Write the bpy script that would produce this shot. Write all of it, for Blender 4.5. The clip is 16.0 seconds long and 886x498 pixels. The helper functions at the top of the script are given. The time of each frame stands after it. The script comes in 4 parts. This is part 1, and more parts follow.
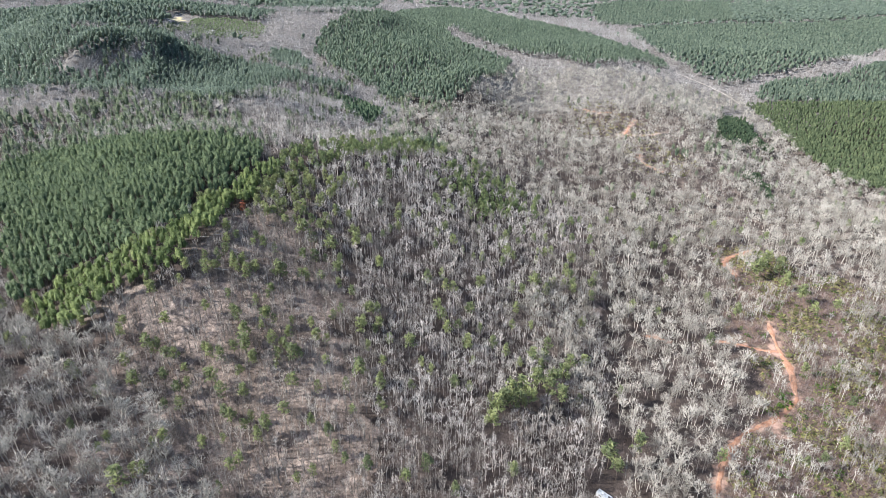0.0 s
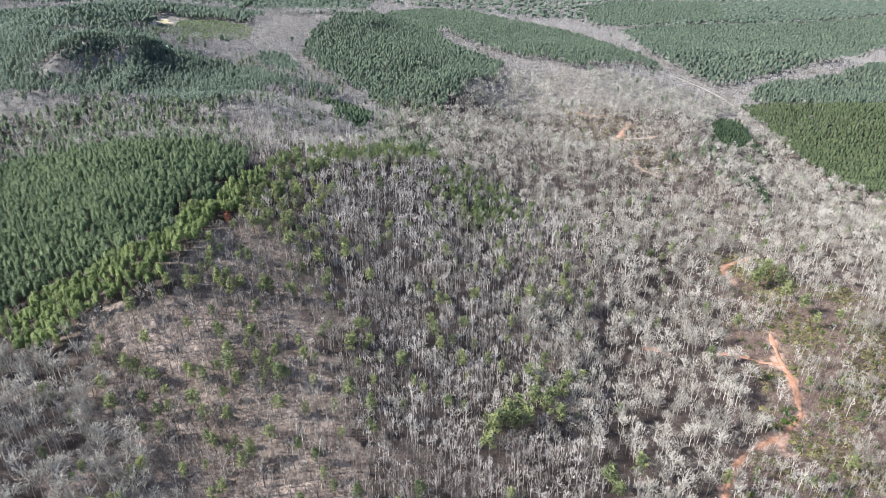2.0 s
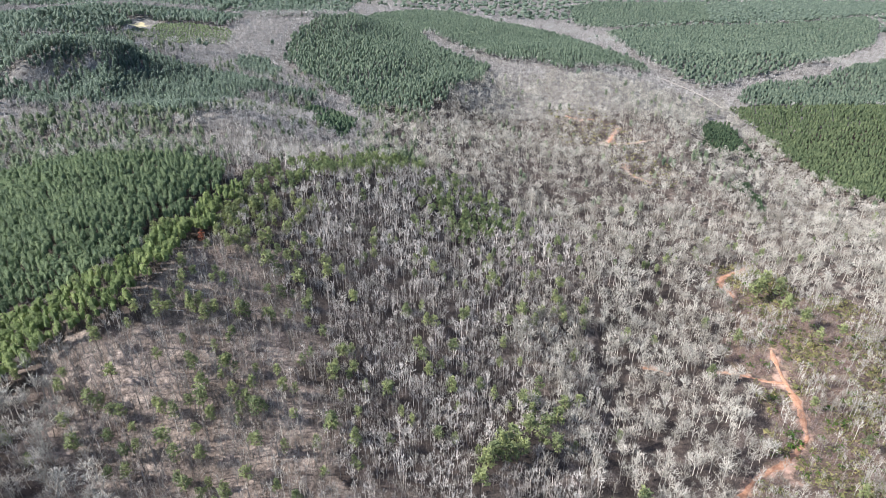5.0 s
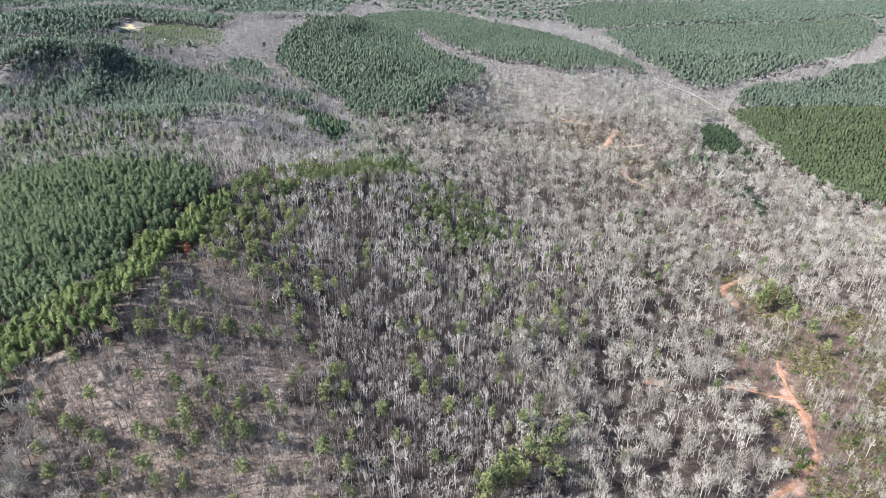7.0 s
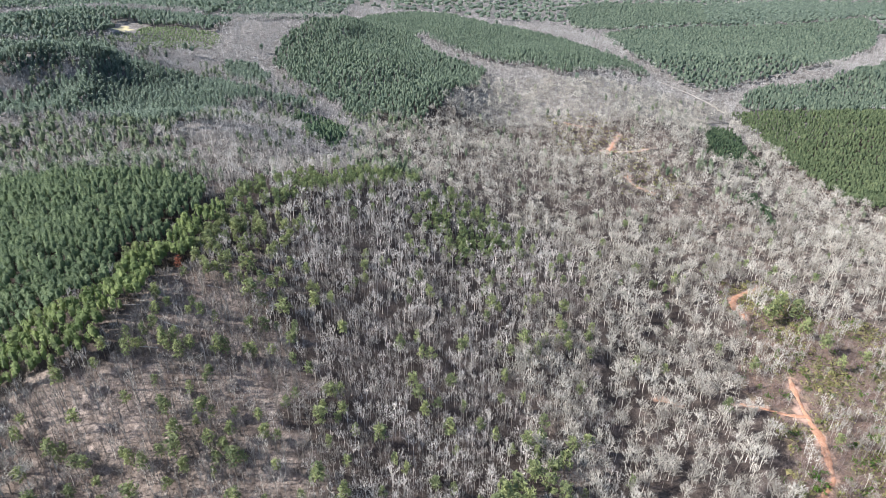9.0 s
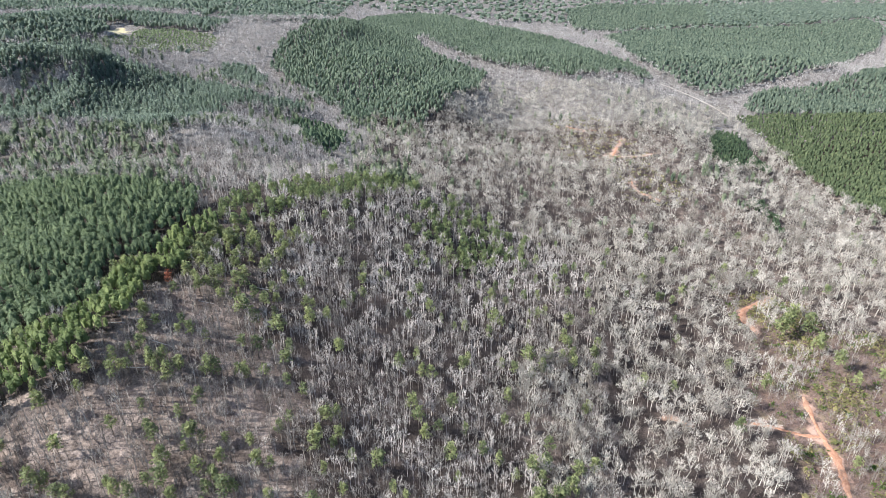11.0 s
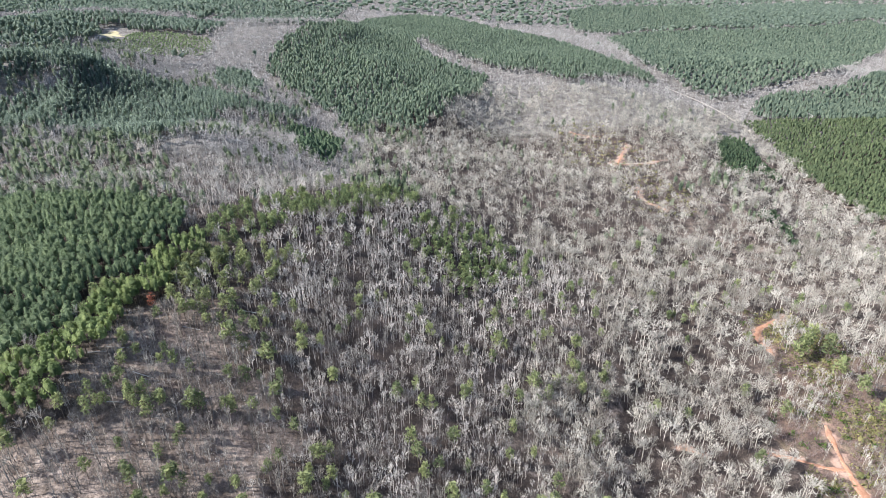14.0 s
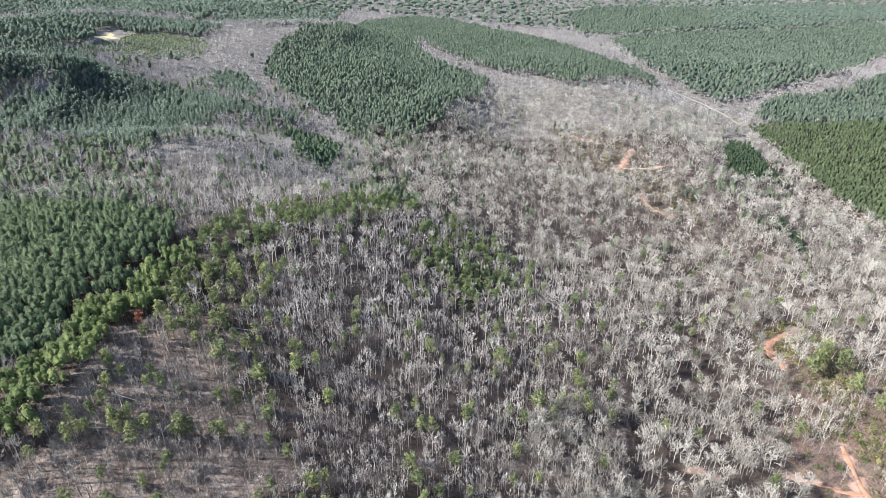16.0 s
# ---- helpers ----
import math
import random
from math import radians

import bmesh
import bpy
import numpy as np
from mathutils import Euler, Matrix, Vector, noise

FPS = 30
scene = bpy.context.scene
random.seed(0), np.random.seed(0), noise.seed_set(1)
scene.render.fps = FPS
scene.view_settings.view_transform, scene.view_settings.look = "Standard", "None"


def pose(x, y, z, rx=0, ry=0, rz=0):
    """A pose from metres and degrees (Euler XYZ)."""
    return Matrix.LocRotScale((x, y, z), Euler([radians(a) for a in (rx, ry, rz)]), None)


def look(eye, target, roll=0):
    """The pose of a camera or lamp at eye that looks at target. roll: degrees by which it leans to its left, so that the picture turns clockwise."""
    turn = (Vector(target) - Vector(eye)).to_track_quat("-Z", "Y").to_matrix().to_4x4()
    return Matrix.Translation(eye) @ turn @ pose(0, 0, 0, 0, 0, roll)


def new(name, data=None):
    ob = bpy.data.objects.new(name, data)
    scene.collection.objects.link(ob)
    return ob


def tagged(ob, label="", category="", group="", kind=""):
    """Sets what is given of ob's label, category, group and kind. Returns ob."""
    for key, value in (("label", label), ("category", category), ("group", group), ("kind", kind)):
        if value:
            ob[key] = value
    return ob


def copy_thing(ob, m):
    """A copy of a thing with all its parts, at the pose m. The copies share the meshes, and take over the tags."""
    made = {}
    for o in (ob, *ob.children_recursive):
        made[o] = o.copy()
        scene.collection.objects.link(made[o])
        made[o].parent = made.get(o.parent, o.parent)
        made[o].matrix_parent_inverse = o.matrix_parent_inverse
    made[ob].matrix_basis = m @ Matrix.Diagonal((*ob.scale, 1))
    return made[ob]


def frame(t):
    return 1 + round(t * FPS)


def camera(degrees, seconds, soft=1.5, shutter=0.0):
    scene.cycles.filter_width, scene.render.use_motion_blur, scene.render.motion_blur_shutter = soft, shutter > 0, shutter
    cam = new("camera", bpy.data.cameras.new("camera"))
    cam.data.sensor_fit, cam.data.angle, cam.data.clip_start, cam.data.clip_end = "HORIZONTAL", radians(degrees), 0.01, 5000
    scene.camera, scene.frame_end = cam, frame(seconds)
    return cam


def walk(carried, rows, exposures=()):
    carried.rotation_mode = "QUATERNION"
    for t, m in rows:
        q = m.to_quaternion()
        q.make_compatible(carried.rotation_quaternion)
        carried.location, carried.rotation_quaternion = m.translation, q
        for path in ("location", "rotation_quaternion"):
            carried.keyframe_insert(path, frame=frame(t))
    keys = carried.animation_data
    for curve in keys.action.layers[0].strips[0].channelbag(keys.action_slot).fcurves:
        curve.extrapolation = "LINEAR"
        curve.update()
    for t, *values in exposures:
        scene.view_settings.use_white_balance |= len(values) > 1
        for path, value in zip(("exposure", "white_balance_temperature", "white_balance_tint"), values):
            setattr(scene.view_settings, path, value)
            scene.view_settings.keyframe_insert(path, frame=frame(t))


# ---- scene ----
cam = camera(71.36, 16.0, soft=0.8)
EXPOSURE, KELVIN = 0.80, 6000.0
PATH = [
    (0.0, pose(0.000, 0.000, 217.000, 61.853, -0.004, 2.558)),
    (0.5, pose(-0.186, 3.456, 217.013, 61.865, -0.014, 2.554)),
    (1.0, pose(-0.365, 6.912, 217.026, 61.870, -0.029, 2.216)),
    (1.5, pose(-0.540, 10.368, 217.038, 61.873, -0.032, 1.921)),
    (2.0, pose(-0.709, 13.824, 217.050, 61.885, -0.034, 1.772)),
    (2.5, pose(-0.874, 17.280, 217.061, 61.895, -0.042, 1.653)),
    (3.0, pose(-1.032, 20.736, 217.072, 61.893, -0.043, 1.366)),
    (3.5, pose(-1.186, 24.192, 217.083, 61.893, -0.040, 1.100)),
    (4.0, pose(-1.335, 27.648, 217.093, 61.895, -0.039, 0.863)),
    (4.5, pose(-1.478, 31.104, 217.103, 61.899, -0.039, 0.624)),
    (5.0, pose(-1.617, 34.560, 217.113, 61.901, -0.038, 0.388)),
    (7.5, pose(-2.229, 51.840, 217.156, 61.899, -0.021, -0.167)),
    (8.0, pose(-2.335, 55.296, 217.163, 61.900, -0.026, -0.167)),
    (8.5, pose(-2.437, 58.752, 217.170, 61.910, -0.035, -0.158)),
    (9.0, pose(-2.533, 62.208, 217.177, 61.923, -0.041, -0.149)),
    (11.5, pose(-2.936, 79.488, 217.205, 61.971, -0.036, -0.160)),
    (12.0, pose(-3.001, 82.944, 217.210, 61.973, -0.029, -0.166)),
    (12.5, pose(-3.061, 86.400, 217.214, 61.983, -0.017, -0.163)),
    (13.0, pose(-3.115, 89.856, 217.218, 61.989, -0.019, -0.165)),
    (13.5, pose(-3.164, 93.312, 217.221, 61.998, -0.015, -0.168)),
    (14.0, pose(-3.208, 96.768, 217.224, 62.014, -0.004, -0.178)),
    (14.5, pose(-3.247, 100.224, 217.227, 62.023, 0.007, -0.166)),
    (15.0, pose(-3.280, 103.680, 217.229, 62.023, 0.015, -0.171)),
    (15.5, pose(-3.309, 107.136, 217.231, 62.034, 0.012, -0.163)),
    (16.0, pose(-3.332, 110.592, 217.233, 62.044, 0.011, -0.166)),
]
walk(cam, PATH, exposures=[(0.0, EXPOSURE, KELVIN, 10.0), (5.0, EXPOSURE, KELVIN, 10.0), (9.0, EXPOSURE - 0.03, KELVIN, 10.0), (11.5, EXPOSURE + 0.05, KELVIN, 10.0), (16.0, EXPOSURE + 0.04, KELVIN, 10.0)])

# ---- light ----
SUN_ELEVATION, SUN_FROM = 37.0, 189.0   # degrees; SUN_FROM counts from +x, so the sun stands over -x
world = bpy.data.worlds.new("sky")
scene.world = world
world.use_nodes = True
sky = world.node_tree.nodes.new("ShaderNodeTexSky")
sky.sky_type, sky.sun_disc = "NISHITA", False
sky.sun_elevation, sky.sun_rotation = radians(SUN_ELEVATION), radians(90 - SUN_FROM)
world.node_tree.links.new(sky.outputs[0], world.node_tree.nodes["Background"].inputs[0])
world.node_tree.nodes["Background"].inputs[1].default_value = 0.12
sun_data = bpy.data.lights.new("sun", "SUN")
sun_data.energy, sun_data.angle, sun_data.color = 5.0, radians(0.55), (1.0, 0.965, 0.91)
sun = new("sun", sun_data)
sun_way = Vector((math.cos(radians(SUN_FROM)) * math.cos(radians(SUN_ELEVATION)), math.sin(radians(SUN_FROM)) * math.cos(radians(SUN_ELEVATION)), math.sin(radians(SUN_ELEVATION))))
sun.matrix_world = look(sun_way * 900 + Vector((0, 400, 0)), (0, 400, 0))


# ---- materials ----
def shader(name, rough=0.9):
    m = bpy.data.materials.new(name)
    m.use_nodes = True
    n = m.node_tree.nodes
    b = n["Principled BSDF"]
    b.inputs["Roughness"].default_value = rough
    b.inputs["Specular IOR Level"].default_value = 0.2
    return m, n, m.node_tree.links, b


def ramp(n, l, fac, *stops):
    r = n.new("ShaderNodeValToRGB")
    while len(r.color_ramp.elements) < len(stops):
        r.color_ramp.elements.new(0.5)
    for e, (at, c) in zip(r.color_ramp.elements, stops):
        e.position, e.color = at, (*c, 1)
    l.new(fac, r.inputs[0])
    return r.outputs[0]


def noise_of(n, l, scale, detail=3.0, rough=0.55):
    g = n.new("ShaderNodeNewGeometry")
    t = n.new("ShaderNodeTexNoise")
    t.inputs["Scale"].default_value, t.inputs["Detail"].default_value, t.inputs["Roughness"].default_value = scale, detail, rough
    l.new(g.outputs["Position"], t.inputs["Vector"])
    return t.outputs["Fac"]


def cells_of(n, l, size):
    """A random value for each patch of about size metres on the plan: one tree differs from the next."""
    g = n.new("ShaderNodeNewGeometry")
    v = n.new("ShaderNodeVectorMath")
    v.operation = "MULTIPLY"
    v.inputs[1].default_value = (1 / size, 1 / size, 0)
    l.new(g.outputs["Position"], v.inputs[0])
    t = n.new("ShaderNodeTexVoronoi")
    t.inputs["Scale"].default_value = 1.0
    l.new(v.outputs[0], t.inputs["Vector"])
    s = n.new("ShaderNodeSeparateColor")
    l.new(t.outputs["Color"], s.inputs[0])
    return s.outputs[0]


def mix(n, l, fac, a, b, kind="MIX"):
    m = n.new("ShaderNodeMix")
    m.data_type, m.blend_type = "RGBA", kind
    for value, socket in ((fac, m.inputs[0]), (a, m.inputs[6]), (b, m.inputs[7])):
        if isinstance(value, (int, float)):
            socket.default_value = value
        elif isinstance(value, tuple):
            socket.default_value = (*value, 1)
        else:
            l.new(value, socket)
    return m.outputs[2]


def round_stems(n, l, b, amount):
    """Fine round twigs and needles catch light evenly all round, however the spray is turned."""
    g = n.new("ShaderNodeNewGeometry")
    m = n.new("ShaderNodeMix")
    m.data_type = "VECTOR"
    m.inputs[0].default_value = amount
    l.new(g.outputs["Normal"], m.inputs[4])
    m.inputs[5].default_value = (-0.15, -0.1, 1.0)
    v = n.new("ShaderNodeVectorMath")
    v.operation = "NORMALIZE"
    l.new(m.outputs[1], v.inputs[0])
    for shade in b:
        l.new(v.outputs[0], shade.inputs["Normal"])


def bark(name, dark, pale, size=5.5, even=0.45):
    m, n, l, b = shader(name, 0.85)
    tree = ramp(n, l, cells_of(n, l, size), (0.1, dark), (0.9, pale))
    i = n.new("ShaderNodeNewGeometry")
    twig = ramp(n, l, i.outputs["Random Per Island"], (0.0, (0.84, 0.825, 0.81)), (1.0, (1.12, 1.11, 1.10)))
    kinds = ramp(n, l, noise_of(n, l, 0.045, 3, 0.6), (0.32, (0.74, 0.70, 0.67)), (0.5, (0.98, 0.96, 0.94)), (0.66, (1.10, 1.09, 1.07)))
    l.new(mix(n, l, 1.0, mix(n, l, 1.0, tree, twig, "MULTIPLY"), kinds, "MULTIPLY"), b.inputs["Base Color"])
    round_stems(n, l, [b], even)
    return m


def needles(name, dark, light, size=4.0, even=0.45, thru=0.38):
    m, n, l, b = shader(name, 0.7)
    tree = ramp(n, l, cells_of(n, l, size), (0.0, dark), (1.0, light))
    i = n.new("ShaderNodeNewGeometry")
    tuft = ramp(n, l, i.outputs["Random Per Island"], (0.0, (0.7, 0.72, 0.7)), (1.0, (1.3, 1.25, 1.15)))
    col = mix(n, l, 1.0, tree, tuft, "MULTIPLY")
    l.new(col, b.inputs["Base Color"])
    t = n.new("ShaderNodeBsdfTranslucent")
    l.new(col, t.inputs["Color"])
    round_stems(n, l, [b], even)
    s = n.new("ShaderNodeMixShader")
    s.inputs[0].default_value = thru
    l.new(b.outputs[0], s.inputs[1])
    l.new(t.outputs[0], s.inputs[2])
    l.new(s.outputs[0], n["Material Output"].inputs[0])
    return m


def plain(name, colour, rough=0.7, spread=0.25, scale=3.0):
    m, n, l, b = shader(name, rough)
    lo, hi = tuple(c * (1 - spread) for c in colour), tuple(min(1, c * (1 + spread)) for c in colour)
    l.new(ramp(n, l, noise_of(n, l, scale), (0.3, lo), (0.7, hi)), b.inputs["Base Color"])
    return m


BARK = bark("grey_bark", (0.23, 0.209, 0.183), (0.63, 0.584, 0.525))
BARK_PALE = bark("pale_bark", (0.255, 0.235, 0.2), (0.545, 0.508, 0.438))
# bark behind the hill and beyond: narrower, greyer range that holds the haze
BARK_HAZY = bark("hazy_distant_bark", (0.36, 0.335, 0.315), (0.52, 0.488, 0.46), 7.0, 0.7)
PINE_BARK = plain("pine_bark", (0.17, 0.13, 0.10))
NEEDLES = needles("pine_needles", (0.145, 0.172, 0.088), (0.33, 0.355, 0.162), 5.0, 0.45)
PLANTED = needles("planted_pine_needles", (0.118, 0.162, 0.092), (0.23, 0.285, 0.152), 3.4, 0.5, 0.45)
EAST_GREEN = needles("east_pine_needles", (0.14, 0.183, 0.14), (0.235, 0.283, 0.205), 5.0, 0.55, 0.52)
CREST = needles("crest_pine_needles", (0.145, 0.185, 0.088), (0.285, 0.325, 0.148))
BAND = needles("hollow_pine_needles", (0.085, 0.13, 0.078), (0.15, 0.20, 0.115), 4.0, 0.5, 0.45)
# pines of the hills beyond the valley: aerial haze lightens this base colour
HAZY_HILL_GREEN = needles("hazy_hill_pine_needles", (0.195, 0.25, 0.19), (0.30, 0.36, 0.265), 5.0, 0.8, 0.6)
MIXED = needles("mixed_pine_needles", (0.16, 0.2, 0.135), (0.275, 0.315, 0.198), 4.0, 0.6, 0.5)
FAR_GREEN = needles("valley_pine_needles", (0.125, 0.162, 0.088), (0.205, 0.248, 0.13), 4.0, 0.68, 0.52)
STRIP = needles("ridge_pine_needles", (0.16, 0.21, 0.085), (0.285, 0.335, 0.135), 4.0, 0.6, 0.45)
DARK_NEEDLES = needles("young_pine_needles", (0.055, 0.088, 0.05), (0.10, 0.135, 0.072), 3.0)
# farthest pines: paler and bluer than near ones, with distance haze painted in
HAZY_NEEDLES = needles("hazy_far_pine_needles", (0.205, 0.258, 0.212), (0.31, 0.37, 0.295), 5.0, 0.85, 0.62)
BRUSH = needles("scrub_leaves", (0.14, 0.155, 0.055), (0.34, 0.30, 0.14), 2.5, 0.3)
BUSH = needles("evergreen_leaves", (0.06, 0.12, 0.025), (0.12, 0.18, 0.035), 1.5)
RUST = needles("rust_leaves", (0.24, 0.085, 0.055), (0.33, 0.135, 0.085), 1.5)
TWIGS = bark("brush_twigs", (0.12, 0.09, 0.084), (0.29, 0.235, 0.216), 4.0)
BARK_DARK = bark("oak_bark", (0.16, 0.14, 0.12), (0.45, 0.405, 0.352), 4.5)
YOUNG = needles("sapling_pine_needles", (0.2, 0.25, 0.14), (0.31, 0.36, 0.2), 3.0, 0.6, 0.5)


def ground_material():
    m, n, l, b = shader("forest_floor", 0.95)
    litter = ramp(n, l, noise_of(n, l, 0.09, 6, 0.65), (0.3, (0.044, 0.033, 0.028)), (0.5, (0.082, 0.063, 0.053)), (0.7, (0.185, 0.143, 0.12)))
    fine = ramp(n, l, noise_of(n, l, 1.3, 4, 0.7), (0.34, (0.55, 0.54, 0.53)), (0.66, (1.35, 1.33, 1.3)))
    coarse = ramp(n, l, noise_of(n, l, 0.75, 6, 0.8), (0.36, (0.42, 0.41, 0.40)), (0.5, (0.95, 0.94, 0.92)), (0.64, (1.5, 1.47, 1.42)))
    col = mix(n, l, 1.0, litter, fine, "MULTIPLY")
    tuft = ramp(n, l, noise_of(n, l, 1.1, 5, 0.75), (0.32, (0.45, 0.45, 0.42)), (0.5, (1.0, 0.98, 0.95)), (0.68, (1.35, 1.3, 1.2)))
    grass = ramp(n, l, noise_of(n, l, 0.22, 5, 0.7), (0.3, (0.105, 0.068, 0.056)), (0.48, (0.2, 0.136, 0.108)), (0.6, (0.18, 0.142, 0.095)), (0.74, (0.35, 0.245, 0.188)))
    grass = mix(n, l, 1.0, grass, tuft, "MULTIPLY")
    soil = ramp(n, l, noise_of(n, l, 0.4, 5, 0.7), (0.3, (0.42, 0.25, 0.18)), (0.7, (0.56, 0.37, 0.28)))
    oak = mix(n, l, 1.0, ramp(n, l, noise_of(n, l, 0.12, 6, 0.65), (0.3, (0.15, 0.112, 0.09)), (0.5, (0.27, 0.21, 0.172)), (0.7, (0.46, 0.365, 0.305))), coarse, "MULTIPLY")
    twiggy = mix(n, l, 1.0, ramp(n, l, noise_of(n, l, 0.12, 6, 0.65), (0.3, (0.165, 0.15, 0.134)), (0.7, (0.35, 0.32, 0.288))), fine, "MULTIPLY")
    for name, other in (("oak", oak), ("twigs", twiggy), ("scrub", grass), ("soil", soil)):
        a = n.new("ShaderNodeAttribute")
        a.attribute_name = name
        add = n.new("ShaderNodeMath")
        add.operation = "ADD"
        l.new(a.outputs["Fac"], add.inputs[0])
        l.new(noise_of(n, l, 0.16, 5, 0.7), add.inputs[1])
        fac = ramp(n, l, add.outputs[0], (0.72, (0, 0, 0)), (0.95, (1, 1, 1)))
        col = mix(n, l, fac, col, other)
    l.new(col, b.inputs["Base Color"])
    bump = n.new("ShaderNodeBump")
    bump.inputs["Strength"].default_value, bump.inputs["Distance"].default_value = 0.6, 0.5
    l.new(noise_of(n, l, 0.9, 6, 0.7), bump.inputs["Height"])
    l.new(bump.outputs[0], b.inputs["Normal"])
    return m


def soil_material(name, lo, hi):
    m, n, l, b = shader(name, 0.95)
    big = ramp(n, l, noise_of(n, l, 0.35, 5, 0.7), (0.3, lo), (0.55, hi), (0.7, tuple(0.5 * a + 0.5 * c for a, c in zip(hi, (0.42, 0.36, 0.25)))))
    fine = ramp(n, l, noise_of(n, l, 2.5, 4, 0.7), (0.3, (0.75, 0.72, 0.7)), (0.7, (1.15, 1.12, 1.1)))
    l.new(mix(n, l, 1.0, big, fine, "MULTIPLY"), b.inputs["Base Color"])
    bump = n.new("ShaderNodeBump")
    bump.inputs["Strength"].default_value, bump.inputs["Distance"].default_value = 0.5, 0.3
    l.new(noise_of(n, l, 1.5, 6, 0.7), bump.inputs["Height"])
    l.new(bump.outputs[0], b.inputs["Normal"])
    return m


FLOOR = ground_material()
CLAY = soil_material("red_clay", (0.33, 0.165, 0.098), (0.49, 0.275, 0.178))
SAND = soil_material("tan_soil", (0.42, 0.37, 0.30), (0.56, 0.50, 0.42))
HAY = soil_material("dry_field", (0.52, 0.44, 0.24), (0.66, 0.57, 0.34))

# ---- lie of the land ----
PLANE = (-6.89, -0.0814, 0.0336)
HILLS = []


def hill(x, y, height, along, across, turn):
    HILLS.append((x, y, height, along, across, radians(turn)))


hill(-118, 369, 39, 130, 70, 59)
hill(-240, 441, 21, 129, 39, 0)
hill(104, 297, -9, 30, 142, -18)
hill(-157, 578, 24, 123, 33, 22)
hill(-59, 814, 30, 114, 98, -2)
hill(250, 611, 27, 115, 76, -17)
hill(517, 968, 38, 219, 155, -18)
hill(-434, 691, 28, 127, 85, 3)
hill(15, 686, -22, 54, 120, -35)
hill(-212, 888, -21, 93, 84, 4)
hill(-172, 235, -15, 87, 23, -29)
hill(305, 382, 23, 145, 77, 12)
hill(-462, 1096, 14, 249, 149, 4)
hill(140, 1153, 10, 201, 149, 0)
hill(-461, 1015, 10, 85, 55, 5)
hill(-455, 850, 22, 75, 30, 54)
hill(-407, 745, -9, 60, 26, -25)
hill(-346, 690, 14, 55, 25, 50)
hill(-378, 590, -9, 70, 24, 8)
hill(-2, 800, 13, 60, 25, 58)
hill(-162, 1080, 9, 70, 28, 60)
# lesser spurs and hollows
hill(-260, 925, 21.8, 72, 72, 0)
hill(402, 925, -16.5, 72, 72, 0)
hill(-411, 771, 21.9, 69, 69, 0)
hill(319, 639, -33.9, 58, 58, 0)
hill(-313, 582, 20.2, 52, 52, 0)
hill(120, 639, -5.7, 58, 58, 0)
hill(-178, 1083, 16.0, 72, 72, 0)
hill(568, 925, -23.7, 72, 72, 0)
hill(-12, 771, -8.4, 69, 69, 0)
hill(-509, 1083, 6.8, 72, 72, 0)
hill(-176, 530, 21.7, 48, 48, 0)
hill(402, 1161, -9.9, 72, 72, 0)
hill(387, 771, -16.2, 69, 69, 0)
hill(207, 530, -10.5, 48, 48, 0)
hill(-187, 315, 21.2, 38, 38, 0)
hill(163, 356, -12.8, 38, 38, 0)
hill(154, 1161, -9.8, 72, 72, 0)
hill(-426, 1240, 9.5, 72, 72, 0)
hill(-12, 639, -0.1, 58, 58, 0)
hill(319, 1004, -15.8, 72, 72, 0)
hill(88, 482, -5.7, 43, 43, 0)
hill(-426, 925, 1.2, 72, 72, 0)
hill(317, 530, -12.5, 48, 48, 0)
hill(-409, 639, 16.4, 58, 58, 0)
hill(71, 847, -13.6, 72, 72, 0)
hill(154, 1004, 8.2, 72, 72, 0)
hill(-95, 925, 12.9, 72, 72, 0)
hill(-491, 771, 21.1, 69, 69, 0)
hill(-343, 1083, 2.8, 72, 72, 0)
hill(-56, 273, 7.6, 38, 38, 0)
hill(-187, 398, 8.1, 38, 38, 0)
hill(-230, 702, 12.6, 63, 63, 0)
hill(-67, 530, 13.7, 48, 48, 0)
hill(-262, 482, 8.4, 43, 43, 0)
hill(-92, 771, -17.6, 69, 69, 0)
hill(236, 847, 13.8, 72, 72, 0)
hill(-396, 530, 15.3, 48, 48, 0)
hill(650, 1083, -1.8, 72, 72, 0)
hill(319, 1319, -3.6, 72, 72, 0)
hill(485, 1004, -15.9, 72, 72, 0)
hill(215, 439, -7.9, 40, 40, 0)
hill(163, 273, -6.5, 38, 38, 0)
hill(-303, 702, -11.8, 63, 63, 0)
hill(133, 702, -15.8, 63, 63, 0)
hill(-95, 1161, -2.2, 72, 72, 0)
hill(279, 702, 13.3, 63, 63, 0)
hill(186, 639, -12.2, 58, 58, 0)
hill(319, 847, -18.6, 72, 72, 0)
hill(568, 1083, 10.4, 72, 72, 0)
hill(-99, 356, 4.0, 38, 38, 0)
hill(98, 530, -10.2, 48, 48, 0)
hill(-132, 582, -8.7, 52, 52, 0)
hill(-592, 1004, 1.3, 72, 72, 0)
hill(-343, 847, 15.6, 72, 72, 0)
hill(-260, 1004, 16.3, 72, 72, 0)
hill(-592, 1161, -1.4, 72, 72, 0)
hill(-12, 925, -4.8, 72, 72, 0)
hill(-592, 847, -6.0, 72, 72, 0)
hill(75, 315, -4.8, 38, 38, 0)
hill(485, 1240, -2.6, 72, 72, 0)
hill(-12, 356, 5.2, 38, 38, 0)
hill(-12, 439, -5.0, 40, 40, 0)
hill(-361, 482, -7.4, 43, 43, 0)
hill(75, 190, 2.9, 38, 38, 0)
hill(424, 702, -5.2, 63, 63, 0)
hill(-178, 847, 6.4, 72, 72, 0)
